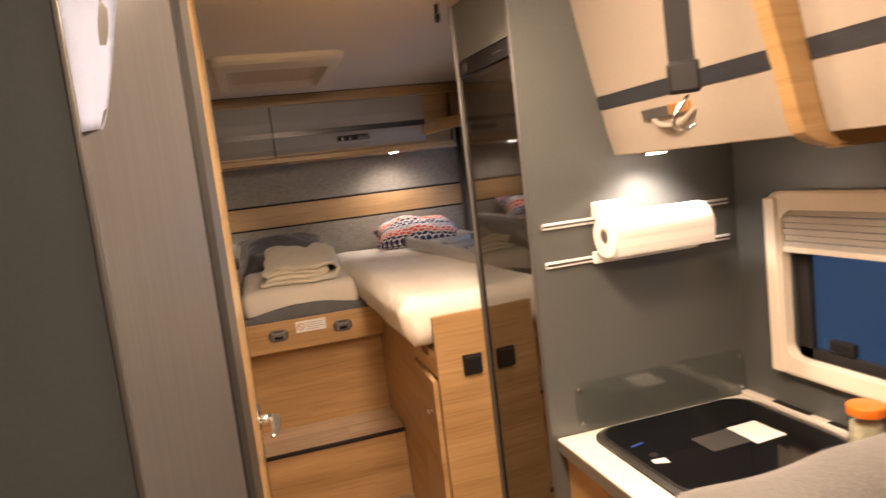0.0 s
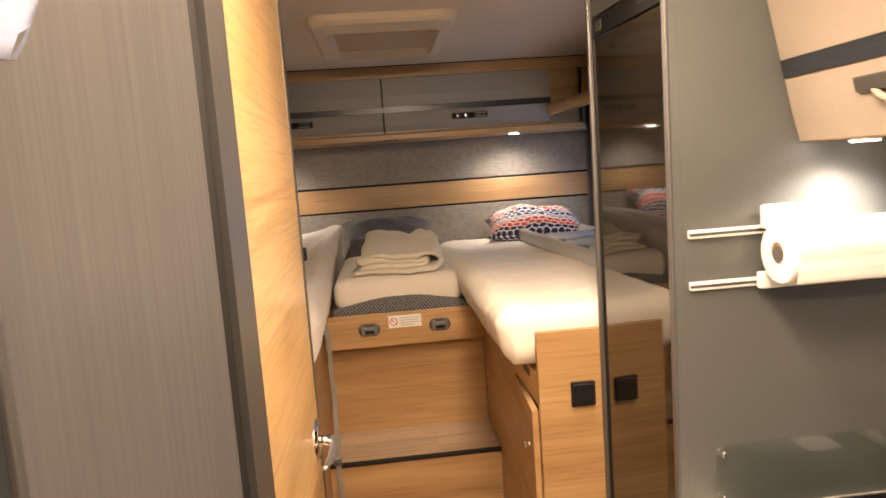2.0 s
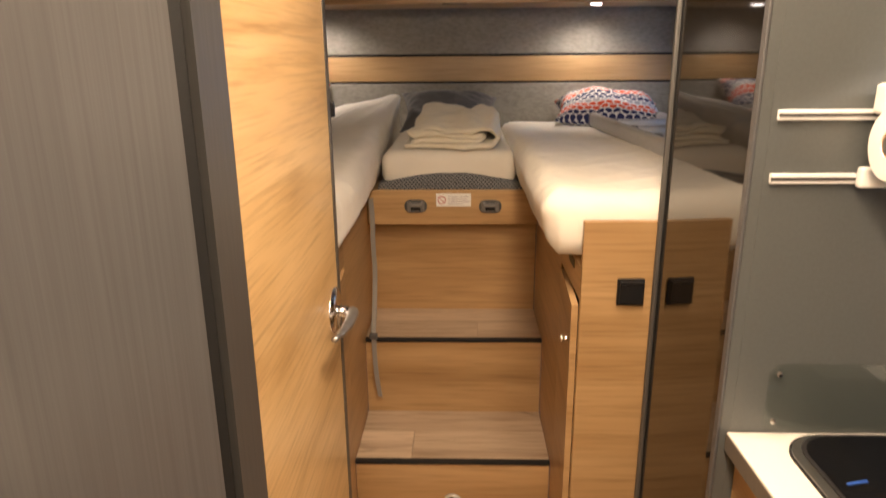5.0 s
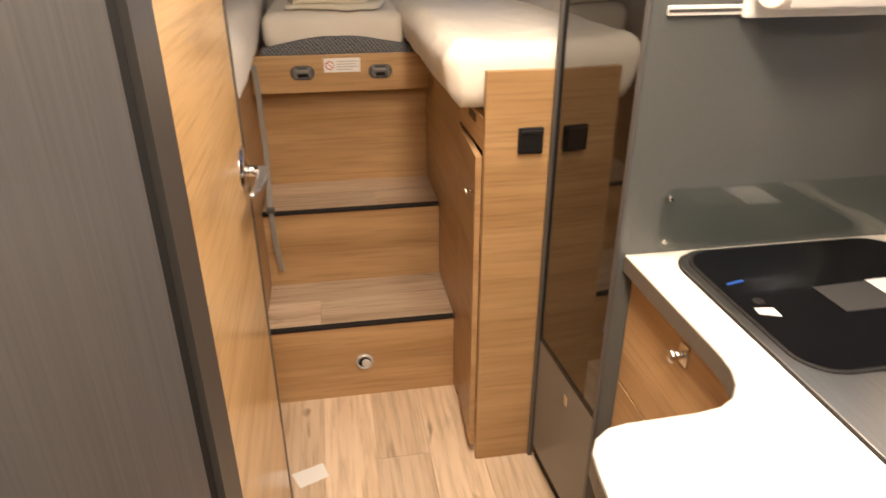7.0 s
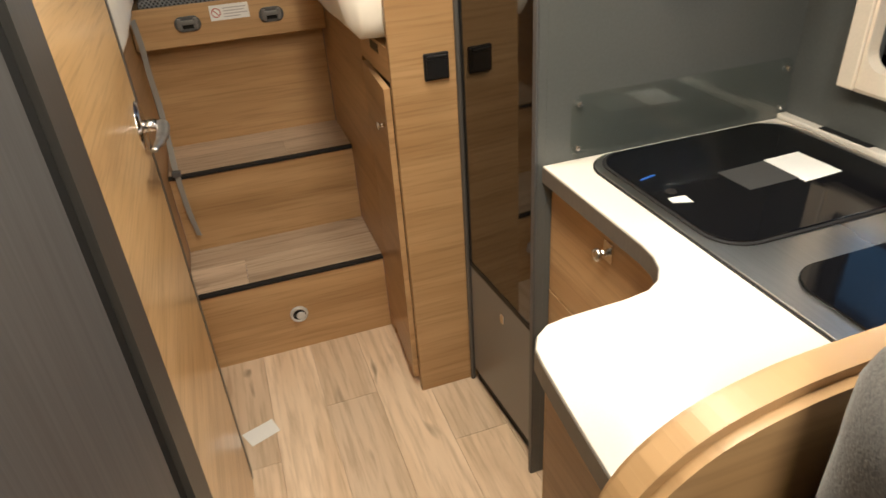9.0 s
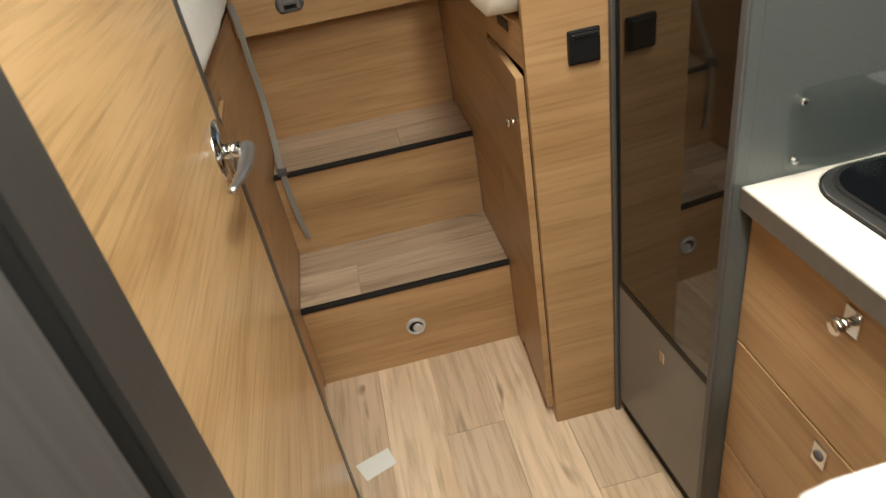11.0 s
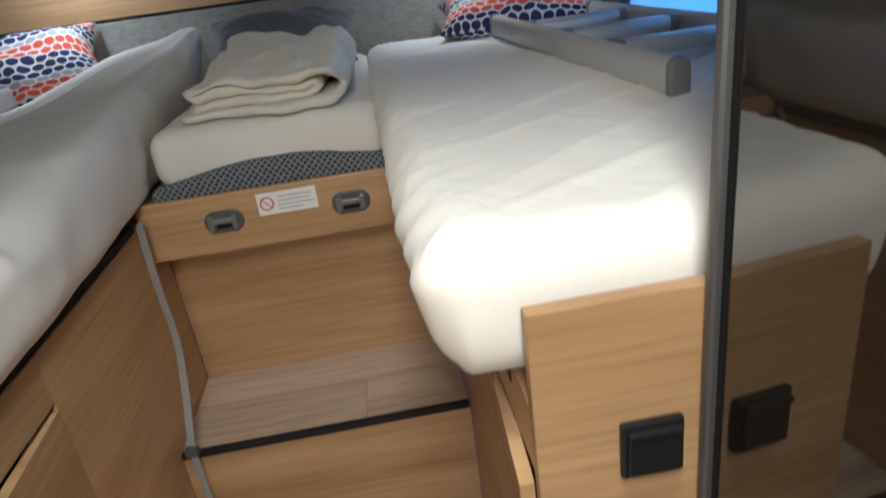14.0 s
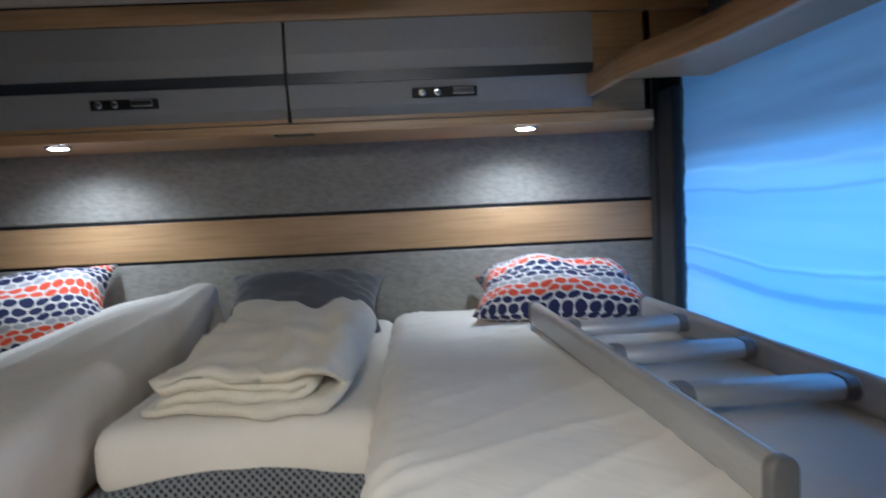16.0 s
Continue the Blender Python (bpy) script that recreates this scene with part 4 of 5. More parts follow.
def prism_rail(length, grow=0.0, y0=0.0):
    o = rounded(-0.0145 - grow, 0.0145 + grow, -0.030 - grow, 0.030 + grow, 0.0143, 8)
    bm = prism_bm(o, 0, length, 0.004 if grow else 0.001)
    for f in bm.faces:
        f.smooth = len(f.verts) == 4
    return turned(bm, Matrix.Translation((0, y0, 0)) @ Matrix(((1, 0, 0, 0), (0, 0, 1, 0), (0, 1, 0, 0), (0, 0, 0, 1))))


rail((1.084, 2.585, 1.268), (1.024, 3.575, 1.276))
rail((1.376, 2.570, 1.268), (1.304, 3.575, 1.276))
for y in (2.855, 3.10, 3.345):
    t_ = (y - 2.565) / 1.095
    xa, xb, z = 1.092 - 0.074 * t_ + 0.012, 1.376 - 0.078 * t_ - 0.012, 1.276 + 0.008 * t_
    bm = turned(prism_bm(rounded(-0.027, 0.027, -0.016, 0.016, 0.0155, 6), 0, xb - xa, 0.001), Matrix.Translation((xa, y, z)) @ Matrix(((0, 0, 1, 0), (1, 0, 0, 0), (0, 1, 0, 0), (0, 0, 0, 1))))
    rung = part("rung", bm, ALU, ladder, "flat ribbed aluminium rung", True)
    for x in (xa + 0.003, xb - 0.023):
        bm = turned(prism_bm(rounded(-0.029, 0.029, -0.018, 0.018, 0.0175, 6), 0, 0.020, 0.002), Matrix.Translation((x, y, z)) @ Matrix(((0, 0, 1, 0), (1, 0, 0, 0), (0, 1, 0, 0), (0, 0, 0, 1))))
        part("sleeve", bm, CAP_GREY, rung, "grey plastic sleeve")

# second ladder's end on the other bed
lad2 = thing("bed_guard", (-0.40, 3.3, 1.23), "white aluminium guard rail lying on the bed", "guard rail")
part("rail", turned(prism_rail(0.55), Matrix.Translation((-0.46, 3.12, 1.265)) @ pose(0, 0, 0, 0, 0, -12)), ALU, lad2)

# strap hanging over the steps
strap = thing("strap", (0.15, 2.85, 0.36), "grey webbing strap hanging down over the steps", "strap")
part("webbing", ribbon_bm(smooth_path([(0.140, 2.975, 1.060), (0.148, 2.945, 0.99), (0.147, 2.945, 0.90), (0.150, 2.942, 0.80), (0.152, 2.890, 0.70), (0.152, 2.838, 0.62), (0.154, 2.822, 0.58), (0.156, 2.818, 0.50), (0.162, 2.812, 0.43), (0.170, 2.815, 0.365)]), (0.85, -0.5, 0), 0.020), STRAP, strap)
part("buckle", box_bm(0.139, 0.167, 2.814, 2.832, 0.588, 0.608, 0.003), DARK_GREY, strap, "grey strap buckle")

# ---- bedroom: overhead cabinets ----


def overhead(name, x0, x1, hx, label_):
    c = thing(name, ((x0 + x1) / 2, 3.9, 1.77), label_, "overhead cabinet", "rear overhead cabinets")
    part("carcass", box_bm(x0, x1, 3.715, 4.015, 1.790, 2.060), OAK, c)
    prof = [(3.690, 2.044), (3.686, 1.96), (3.690, 1.885), (3.702, 1.825), (3.722, 1.788), (3.735, 1.788), (3.735, 2.044)]
    bm = bmesh.new()
    f = bm.faces.new([bm.verts.new((x0 + 0.003, y, z)) for y, z in prof])
    ext = bmesh.ops.extrude_face_region(bm, geom=[f])
    bmesh.ops.translate(bm, verts=[v for v in ext["geom"] if isinstance(v, bmesh.types.BMVert)], vec=(x1 - x0 - 0.006, 0, 0))
    bmesh.ops.recalc_face_normals(bm, faces=bm.faces[:])
    flap = part("flap", bm, CABINET_GREY, c, "curved satin grey flap")
    part("inlay", box_bm(x0 + 0.003, x1 - 0.003, 3.6835, 3.700, 1.884, 1.912), STRIPE, flap, "glossy dark inlay stripe")
    h = part("handle_plate", turned(box_bm(hx - 0.085, hx + 0.085, -0.006, 0.006, -0.013, 0.013, 0.003), pose(0, 3.692, 1.852, 8)), BLACK, flap, "dark handle plate")
    part("grip", turned(box_bm(hx + 0.02, hx + 0.075, -0.010, 0.0, -0.008, 0.010, 0.003), pose(0, 3.685, 1.852, 8)), CHROME, h, "chrome grip")
    for dx_ in (-0.06, -0.02):
        part("button", turned(cyl_bm((hx + dx_, 0, 0), (hx + dx_, -0.012, 0), 0.011, 0.009, 16, 0.002), pose(0, 3.688, 1.852, 8)), CHROME, h, "chrome push button", True)


overhead("overhead_cabinet", 0.422, 1.222, 0.828, "rear overhead cabinet with grey flap and dark inlay")
overhead("overhead_cabinet", -0.382, 0.420, 0.008, "rear overhead cabinet with grey flap and dark inlay")
frame_ = thing("cabinet_surround", (0.42, 3.9, 1.76), "oak surround of the rear overhead cabinets", "cabinet frame")
part("fascia", box_bm(XL, XR, 3.690, 3.712, 2.046, 2.096, 0.001), OAK, frame_)
# no trim here: a thin black strip draws the shadow line at the ceiling
part("top_shadow_line", box_bm(XL, XR, 3.688, 3.700, 2.0965, 2.100), RUBBER_AND_SHADE, frame_, "black strip standing in for the shadow line under the ceiling")
part("end_panel", box_bm(1.224, 1.380, 3.712, 3.730, 1.775, 2.046), OAK, frame_)
part("end_panel", box_bm(1.381, 1.524, 3.712, 3.730, 1.902, 2.046), OAK, frame_)
part("side_panel", prism_bm([(1.380, 3.712), (1.488, 4.0), (1.470, 4.0), (1.362, 3.712)], 1.777, 2.045), OAK, frame_)
part("end_panel", box_bm(XL + 0.01, -0.384, 3.712, 3.730, 1.775, 2.046), OAK, frame_)
part("bottom_board", prism_bm([(XL, 3.700), (1.382, 3.700), (1.490, 4.0), (1.488, 4.016), (XL, 4.016)], 1.760, 1.786, 0.003), OAK, frame_)
# black strip over the carcass imitates the shaded gap between both flaps
part("gap_shade", box_bm(0.4165, 0.4255, 3.704, 3.714, 1.790, 2.044), RUBBER_AND_SHADE, frame_, "black strip standing in for the shade between the flaps")
part("vent_slot", box_bm(0.378, 0.482, 3.702, 3.738, 1.7570, 1.762), BLACK, frame_, "black slot in the underside")


def downlight(x, y, z, group):
    s = thing("spotlight", (x, y, z), "small round lit ceiling spotlight", "spotlight", group)
    bm = cyl_bm((x, y, z + 0.002), (x, y, z - 0.004), 0.034, 0.031, 28, 0.001)
    part("bezel", bm, CHROME, s, "", True)
    part("lens", cyl_bm((x, y, z - 0.0035), (x, y, z - 0.0065), 0.025, 0.022, 28), LENS, s, "glowing white lens", True)


downlight(1.05, 3.775, 1.760, "rear spotlights")
downlight(-0.21, 3.775, 1.760, "rear spotlights")

# shelf along the right wall over the window
shelf = thing("wall_shelf", (1.4, 3.2, 1.87), "curved oak shelf over the bedroom window", "shelf")
fr = [(1.200, 3.685), (1.205, 3.46), (1.225, 3.34), (1.258, 3.22), (1.278, 3.10), (1.287, 2.95), (1.290, 2.6), (1.290, 2.2)]
part("board", prism_bm(fr + [(1.528, 2.2), (1.528, 3.685)], 1.866, 1.879), OAK, shelf)
part("lip", prism_bm(fr + [(x + 0.022, y) for x, y in fr[::-1]], 1.825, 1.880, 0.004), OAK, shelf, "rounded oak front lip")

# bedroom window
win = thing("window_2", (1.54, 3.2, 1.2), "bedroom window with a closed translucent blind", "window", kind="structure")
bm = bmesh.new()
y0, y1, z0, z1 = BW
NYB, NZB = 24, 60
g = [[bm.verts.new((1.538 + 0.004 * math.sin(z * 0.45 + y * 0.15) * 0.5 + 0.004 * noise.noise((y * 0.12, z * 0.5, 0)), y0 + (y1 - y0) * y / NYB, z0 + (z1 - z0) * z / NZB)) for z in range(NZB + 1)] for y in range(NYB + 1)]
for i in range(NYB):
    for k in range(NZB):
        bm.faces.new((g[i][k], g[i + 1][k], g[i + 1][k + 1], g[i][k + 1]))
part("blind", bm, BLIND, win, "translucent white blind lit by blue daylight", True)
pane = part("pane", box_bm(1.566, 1.570, y0, y1, z0, z1), DARK_PANE, win, "tinted acrylic pane")
pane.visible_shadow = False
part("sill_trim", box_bm(1.518, 1.534, y0 - 0.03, y1 + 0.01, z0 - 0.025, z0 + 0.006, 0.003), CURTAIN, win, "dark lower blind trim")
part("side_curtain", box_bm(1.500, 1.529, 3.868, 3.990, 1.17, 1.875, 0.010), CURTAIN, win, "charcoal cloth strip beside the blind")
part("lower_frame", box_bm(1.500, 1.530, y0 - 0.03, 3.87, 1.135, 1.172, 0.004), CREAM_PLASTIC, win, "cream lower window frame")

# ---- fridge column ----
FRIDGE_ANGLE = 4.0
FRIDGE_TURN = Matrix.Translation((0.917, 2.140, 0)) @ pose(0, 0, 0, 0, 0, FRIDGE_ANGLE) @ Matrix.Translation((-0.917, -2.140, 0))


def fd(bm):
    """Front parts of the fridge, which stands slightly askew behind the post."""
    return turned(bm, FRIDGE_TURN)


fridge = thing("fridge", (1.2, 1.95, 0), "tall fridge with a smoked mirror door and grey lower door", "fridge")
part("carcass", box_bm(0.972, XR - 0.002, 1.762, 2.155, 0.0, ZC - 0.001), GREY, fridge)
part("upper_panel", fd(box_bm(0.918, 0.935, 1.762, 2.150, 1.936, ZC - 0.001, 0.001)), GREY, fridge, "grey panel over the fridge")
ctrl = part("control_panel", fd(box_bm(0.917, 0.935, 1.770, 2.143, 1.888, 1.933, 0.002)), BLACK, fridge, "black fridge control panel")
part("display", fd(box_bm(0.9155, 0.918, 2.085, 2.115, 1.899, 1.921)), DARK_GREY, ctrl)
for k in range(3):
    part("control_mark", fd(box_bm(0.9162, 0.918, 1.860 + 0.016 * k, 1.866 + 0.016 * k, 1.909, 1.912)), DARK_GREY, ctrl)
gd = part("glass_door", fd(box_bm(0.917, 0.935, 1.772, 2.136, 0.452, 1.884, 0.002)), FRIDGE_GLASS, fridge, "smoked mirror fridge door")
part("door_edge", fd(box_bm(0.916, 0.935, 1.753, 1.776, 0.445, 1.886)), BLACK, gd, "black door edge")
part("door_edge", fd(box_bm(0.916, 0.935, 2.136, 2.142, 0.445, 1.886)), BLACK, gd, "black door edge")
part("door_edge", fd(box_bm(0.916, 0.935, 1.763, 2.142, 0.436, 0.452)), BLACK, gd, "black door edge")
ld = part("lower_door", fd(box_bm(0.917, 0.935, 1.764, 2.140, 0.050, 0.434, 0.002)), FRIDGE_GREY, fridge, "grey lower fridge door")
part("knob_rose", fd(box_bm(0.914, 0.918, 1.936, 1.954, 0.358, 0.388, 0.001)), CHROME, ld, "small chrome plate")
part("plinth", fd(box_bm(0.929, 0.937, 1.764, 2.140, 0.0, 0.048)), RUBBER_AND_SHADE, fridge, "black plinth")
part("post", box_bm(0.906, 0.921, 2.1425, 2.1555, 0.0, ZC - 0.002, 0.005), TRIM_ALU, fridge, "rounded grey aluminium post")
hook = thing("coat_hook", (0.88, 2.10, ZC), "small black hook under the ceiling", "hook")
part("stem", tube_bm(smooth_path([(0.86, 2.12, 2.102), (0.858, 2.12, 2.07), (0.850, 2.10, 2.05), (0.845, 2.07, 2.045), (0.843, 2.06, 2.06)]), 0.007, 8), BLACK, hook, "", True)

# ---- kitchen ----
top = [(0.934, 1.737), (0.936, 1.40), (0.932, 1.362), (0.920, 1.330), (0.900, 1.304), (0.872, 1.288), (0.83, 1.282), (0.735, 1.279), (0.706, 1.274), (0.684, 1.258), (0.671, 1.236), (0.666, 1.205), (0.655, 1.08), (0.640, 0.87), (1.528, 0.87), (1.528, 1.737)]
hob = rounded(1.035, 1.470, 1.322, 1.712, 0.060)
worktop = thing("worktop", (1.2, 1.3, 0.87), "white kitchen worktop with a curved cut-out and dark edge", "worktop")
part("slab", prism_bm(top, 0.866, 0.900, 0.002), COUNTER, worktop)
edge = bmesh.new()
for a, b in zip(top[:13], top[1:14]):
    va, vb = Vector(a), Vector(b)
    n = Vector((-(vb - va).y, (vb - va).x)).normalized() * -0.0015
    q = [edge.verts.new((*(v + n), z)) for v, z in ((va, 0.864), (vb, 0.864), (vb, 0.8965), (va, 0.8965))]
    edge.faces.new(q)
bmesh.ops.remove_doubles(edge, verts=edge.verts[:], dist=0.002)
bmesh.ops.solidify(edge, geom=edge.faces[:], thickness=0.0012)
part("edge_band", edge, COUNTER_EDGE, worktop, "grey-brown edge band")
part("rear_ledge", box_bm(1.505, 1.529, 0.90, 1.735, 0.9005, 0.912, 0.003), COUNTER, worktop, "raised rear ledge")
for ya, yb in ((1.505, 1.625), (1.33, 1.45)):
    part("air_slot", box_bm(1.510, 1.527, ya, yb, 0.9115, 0.9135), BLACK, worktop, "black air slot")

base = thing("kitchen_unit", (1.2, 1.3, 0), "oak kitchen base unit with drawers under the worktop", "kitchen unit")
part("carcass", box_bm(0.972, 1.528, 0.90, 1.737, 0.05, 0.862), OAK, base)
part("peninsula_body", box_bm(0.715, 0.972, 0.90, 1.262, 0.05, 0.862), OAK, base)
part("plinth", box_bm(0.99, 1.528, 0.92, 1.737, 0.0, 0.05), RUBBER_AND_SHADE, base, "black plinth")


def drawer(z0, z1, kz, out=False):
    d = part("drawer_front", box_bm(0.954, 0.972, 1.300, 1.735, z0, z1, 0.0015), OAK, base, "oak drawer front")
    part("edge_band", box_bm(0.9538, 0.972, 1.300, 1.735, z1 - 0.0015, z1 + 0.0004), OAK_EDGE, d, "pale edge band")
    k = part("knob_rose", turned(box_bm(-0.002, 0.002, -0.014, 0.014, -0.020, 0.020, 0.001), pose(0.9525, 1.513, kz)), CHROME, d, "chrome knob plate")
    if not out:
        part("push_button", cyl_bm((0.951, 1.513, kz), (0.948, 1.513, kz), 0.009, 0.008, 18), DARK_GREY, k, "pushed-in lock button", True)
        return
    part("knob", cyl_bm((0.951, 1.513, kz), (0.934, 1.513, kz), 0.006, 0.009, 18), CHROME, k, "", True)
    part("knob_head", cyl_bm((0.934, 1.513, kz), (0.924, 1.513, kz), 0.014, 0.012, 22, 0.003), CHROME, k, "", True)


drawer(0.600, 0.858, 0.817, True)
drawer(0.336, 0.595, 0.561)
drawer(0.060, 0.331, 0.295)
pd = part("side_door", box_bm(0.697, 0.714, 0.91, 1.255, 0.06, 0.858, 0.002), OAK, base, "oak peninsula door")
part("edge_band", box_bm(0.6965, 0.698, 1.2535, 1.256, 0.06, 0.858), OAK_EDGE, pd, "pale edge band")

# hob and sink set into the worktop
cooker = thing("hob_and_sink", (1.25, 1.3, 0.90), "steel hob and sink unit under black glass lids", "hob")
part("tray", prism_bm(rounded(1.012, 1.496, 0.90, 1.724, 0.075), 0.9005, 0.9045, 0.001), STEEL, cooker, "stainless steel tray")
lid = part("hob_lid", prism_bm(hob, 0.9045, 0.9095, 0.002), HOB_GLASS, cooker, "black glass hob lid")
part("lid_rim", prism_bm(rounded(1.029, 1.476, 1.316, 1.718, 0.064), 0.9040, 0.9075, 0.001), RUBBER_AND_SHADE, lid, "black lid rim")
part("lid_button", cyl_bm((1.072, 1.515, 0.9095), (1.072, 1.515, 0.913), 0.011, 0.009, 20, 0.001), RUBBER_AND_SHADE, lid)
part("tray_seal", prism_bm(rounded(1.008, 1.500, 0.896, 1.728, 0.079), 0.9002, 0.9022), RUBBER_AND_SHADE, cooker, "black seal round the steel tray")
slid = part("sink_lid", prism_bm(rounded(1.055, 1.470, 0.93, 1.240, 0.060), 0.9045, 0.9095, 0.002), HOB_GLASS, cooker, "black glass sink lid")


def sheet_of_paper(name, pts, z, mat, label_):
    ob = mesh_ob(name, prism_bm(pts, z, z + 0.0012), mat)
    return tagged(ob, label_, "paper")


sheet_of_paper("paper_sheet", [(1.303, 1.446), (1.391, 1.452), (1.388, 1.553), (1.305, 1.551)], 0.9096, PAPER, "white paper sheet on the black hob lid")
sheet_of_paper("film_sheet", [(1.196, 1.461), (1.303, 1.463), (1.303, 1.548), (1.194, 1.543)], 0.9096, GREY_FILM, "grey film sheet on the black hob lid")
sheet_of_paper("paper_tag", [(1.050, 1.478), (1.082, 1.466), (1.084, 1.492), (1.052, 1.496)], 0.9096, PAPER, "small white tag on the black hob lid")
sheet_of_paper("blue_sticker", [(1.052, 1.580), (1.053, 1.575), (1.088, 1.583), (1.087, 1.588)], 0.9096, BLUE_TAG, "small blue sticker on the hob lid")
sheet_of_paper("floor_paper", [(0.187, 2.187), (0.214, 2.129), (0.298, 2.163), (0.280, 2.220)], 0.0005, PAPER, "white paper slip on the floor")

# splash guard
guard = thing("splash_guard", (1.25, 1.735, 0.91), "clear glass splash guard screwed to the partition", "splash guard")
o = rounded(0.992, 1.520, 0.905, 1.034, 0.022)
part("pane", turned(prism_bm([(x, -z) for x, z in o], -1.735, -1.730, 0.001), Matrix(((1, 0, 0, 0), (0, 0, -1, 0), (0, -1, 0, 0), (0, 0, 0, 1)))), GLASS, guard)
for x, z in ((1.006, 1.017), (1.006, 0.927), (1.505, 1.012), (1.505, 0.927)):
    part("screw", cyl_bm((x, 1.738, z), (x, 1.725, z), 0.0065, 0.005, 16, 0.001), CHROME, guard, "chrome screw", True)

# towel rails and kitchen roll
rails = thing("wall_rails", (1.2, 1.735, 1.35), "pair of white wall rails on the partition", "rail")
for z in (1.352, 1.450):
    r = part("rail", box_bm(0.948, 1.500, 1.729, 1.738, z - 0.008, z + 0.008, 0.002), PAPER, rails)
    part("groove", box_bm(0.948, 1.500, 1.7275, 1.730, z - 0.0025, z + 0.0025), TRIM_ALU, r, "grey groove")
holder = thing("kitchen_roll_holder", (1.2, 1.7, 1.36), "white kitchen roll holder hung on the rails", "roll holder")
part("back_plate", box_bm(1.075, 1.385, 1.712, 1.727, 1.34, 1.372, 0.004), PAPER, holder)
part("hanger", box_bm(1.082, 1.168, 1.690, 1.726, 1.452, 1.497, 0.005), PAPER, holder, "white hanger block")
for x in (1.364,):
    part("arm", box_bm(x - 0.004, x + 0.004, 1.652, 1.726, 1.395, 1.440, 0.003), PAPER, holder)
roll = thing("kitchen_roll", (1.22, 1.655, 1.36), "white kitchen paper roll with cardboard core", "kitchen roll")
ROLL = laminate("paper_tissue", (0.86, 0.84, 0.80), 0.9, (150, 900, 900), 0.03)
CARD = laminate("brown_card", (0.36, 0.22, 0.12), 0.9, (150, 900, 900), 0.05)
prof = [(0.020, 1.072), (0.0525, 1.074), (0.0555, 1.078), (0.0555, 1.350), (0.0525, 1.354), (0.020, 1.356)]
bm = bmesh.new()
rr = []
for r_, x in prof:
    rr.append([bm.verts.new((x, 1.655 + r_ * math.cos(2 * math.pi * k / 40), 1.415 + r_ * math.sin(2 * math.pi * k / 40) * (1 + 0.01 * math.sin(k)))) for k in range(40)])
for a, b in zip(rr, rr[1:]):
    for k in range(40):
        bm.faces.new((a[k], a[(k + 1) % 40], b[(k + 1) % 40], b[k]))
for k in range(40):
    bm.faces.new((rr[-1][k], rr[-1][(k + 1) % 40], rr[0][(k + 1) % 40], rr[0][k]))
bmesh.ops.recalc_face_normals(bm, faces=bm.faces[:])
part("paper", bm, ROLL, roll)
part("core", cyl_bm((1.074, 1.655, 1.415), (1.354, 1.655, 1.415), 0.0200, None, 24), CARD, roll, "brown cardboard core")
# the core is solid; a dark rod end imitates its shaded opening
part("core_shade", cyl_bm((1.0725, 1.655, 1.414), (1.3555, 1.655, 1.414), 0.0150, None, 20), DARK_GREY, roll, "dark rod whose end stands in for the core's shaded hollow")
part("loose_end", ribbon_bm([(1.213, 1.601, 1.415), (1.213, 1.600, 1.39), (1.213, 1.602, 1.374), (1.213, 1.604, 1.368)], (1, 0, 0), 0.274, 0.0012), ROLL, roll, "hanging last sheet")

# overhead kitchen cabinets with bowed fronts


def kitchen_overhead(y0, y1, name, label_):
    c = thing(name, (1.3, (y0 + y1) / 2, 1.62), label_, "overhead cabinet", "kitchen overhead cabinets")
    prof = smooth_path([(1.066, 0, 2.095), (1.080, 0, 2.0), (1.105, 0, 1.872), (1.135, 0, 1.742), (1.151, 0, 1.67), (1.168, 0, 1.608)], 5)
    pts = [(p.x, p.z) for p in prof]
    bm = bmesh.new()
    loop = pts + [(x + 0.018, z) for x, z in pts[::-1]]
    f = bm.faces.new([bm.verts.new((x, y0 + 0.002, z)) for x, z in loop])
    ext = bmesh.ops.extrude_face_region(bm, geom=[f])
    bmesh.ops.translate(bm, verts=[v for v in ext["geom"] if isinstance(v, bmesh.types.BMVert)], vec=(0, y1 - y0 - 0.004, 0))
    bmesh.ops.recalc_face_normals(bm, faces=bm.faces[:])
    fl = part("flap", bm, CREAM, c, "bowed cream gloss flap")
    part("carcass", box_bm(1.190, 1.528, y0, y1, 1.640, 2.095), OAK, c)
    part("bottom_board", box_bm(1.172, 1.528, y0, y1, 1.606, 1.621, 0.001), OAK, c)
    part("inlay", turned(box_bm(-0.002, 0.006, y0 + 0.003, y1 - 0.003, -0.017, 0.017), pose(1.1355, 0, 1.740, 0, -13, 0)), STRIPE, fl, "dark blue inlay stripe")
    hy = (y0 + y1) / 2 + 0.04
    h = part("handle_plate", turned(box_bm(-0.007, 0.003, hy - 0.005, hy + 0.090, -0.012, 0.012, 0.002), pose(1.146, 0, 1.690, 0, -13, 0)), TRIM_ALU, fl, "satin grey handle plate")
    part("handle_grip", turned(box_bm(-0.009, 0.003, hy - 0.080, hy - 0.007, -0.010, 0.013, 0.004), pose(1.146, 0, 1.691, 0, -13, 0)), COPPER, h, "copper-coloured grip")
    part("handle_bow", tube_bm(smooth_path([(1.147, hy + 0.055, 1.678), (1.142, hy + 0.030, 1.664), (1.141, hy - 0.010, 1.658), (1.142, hy - 0.055, 1.664), (1.147, hy - 0.085, 1.686)]), 0.006, 10), CREAM, h, "cream bow under the grip", True)


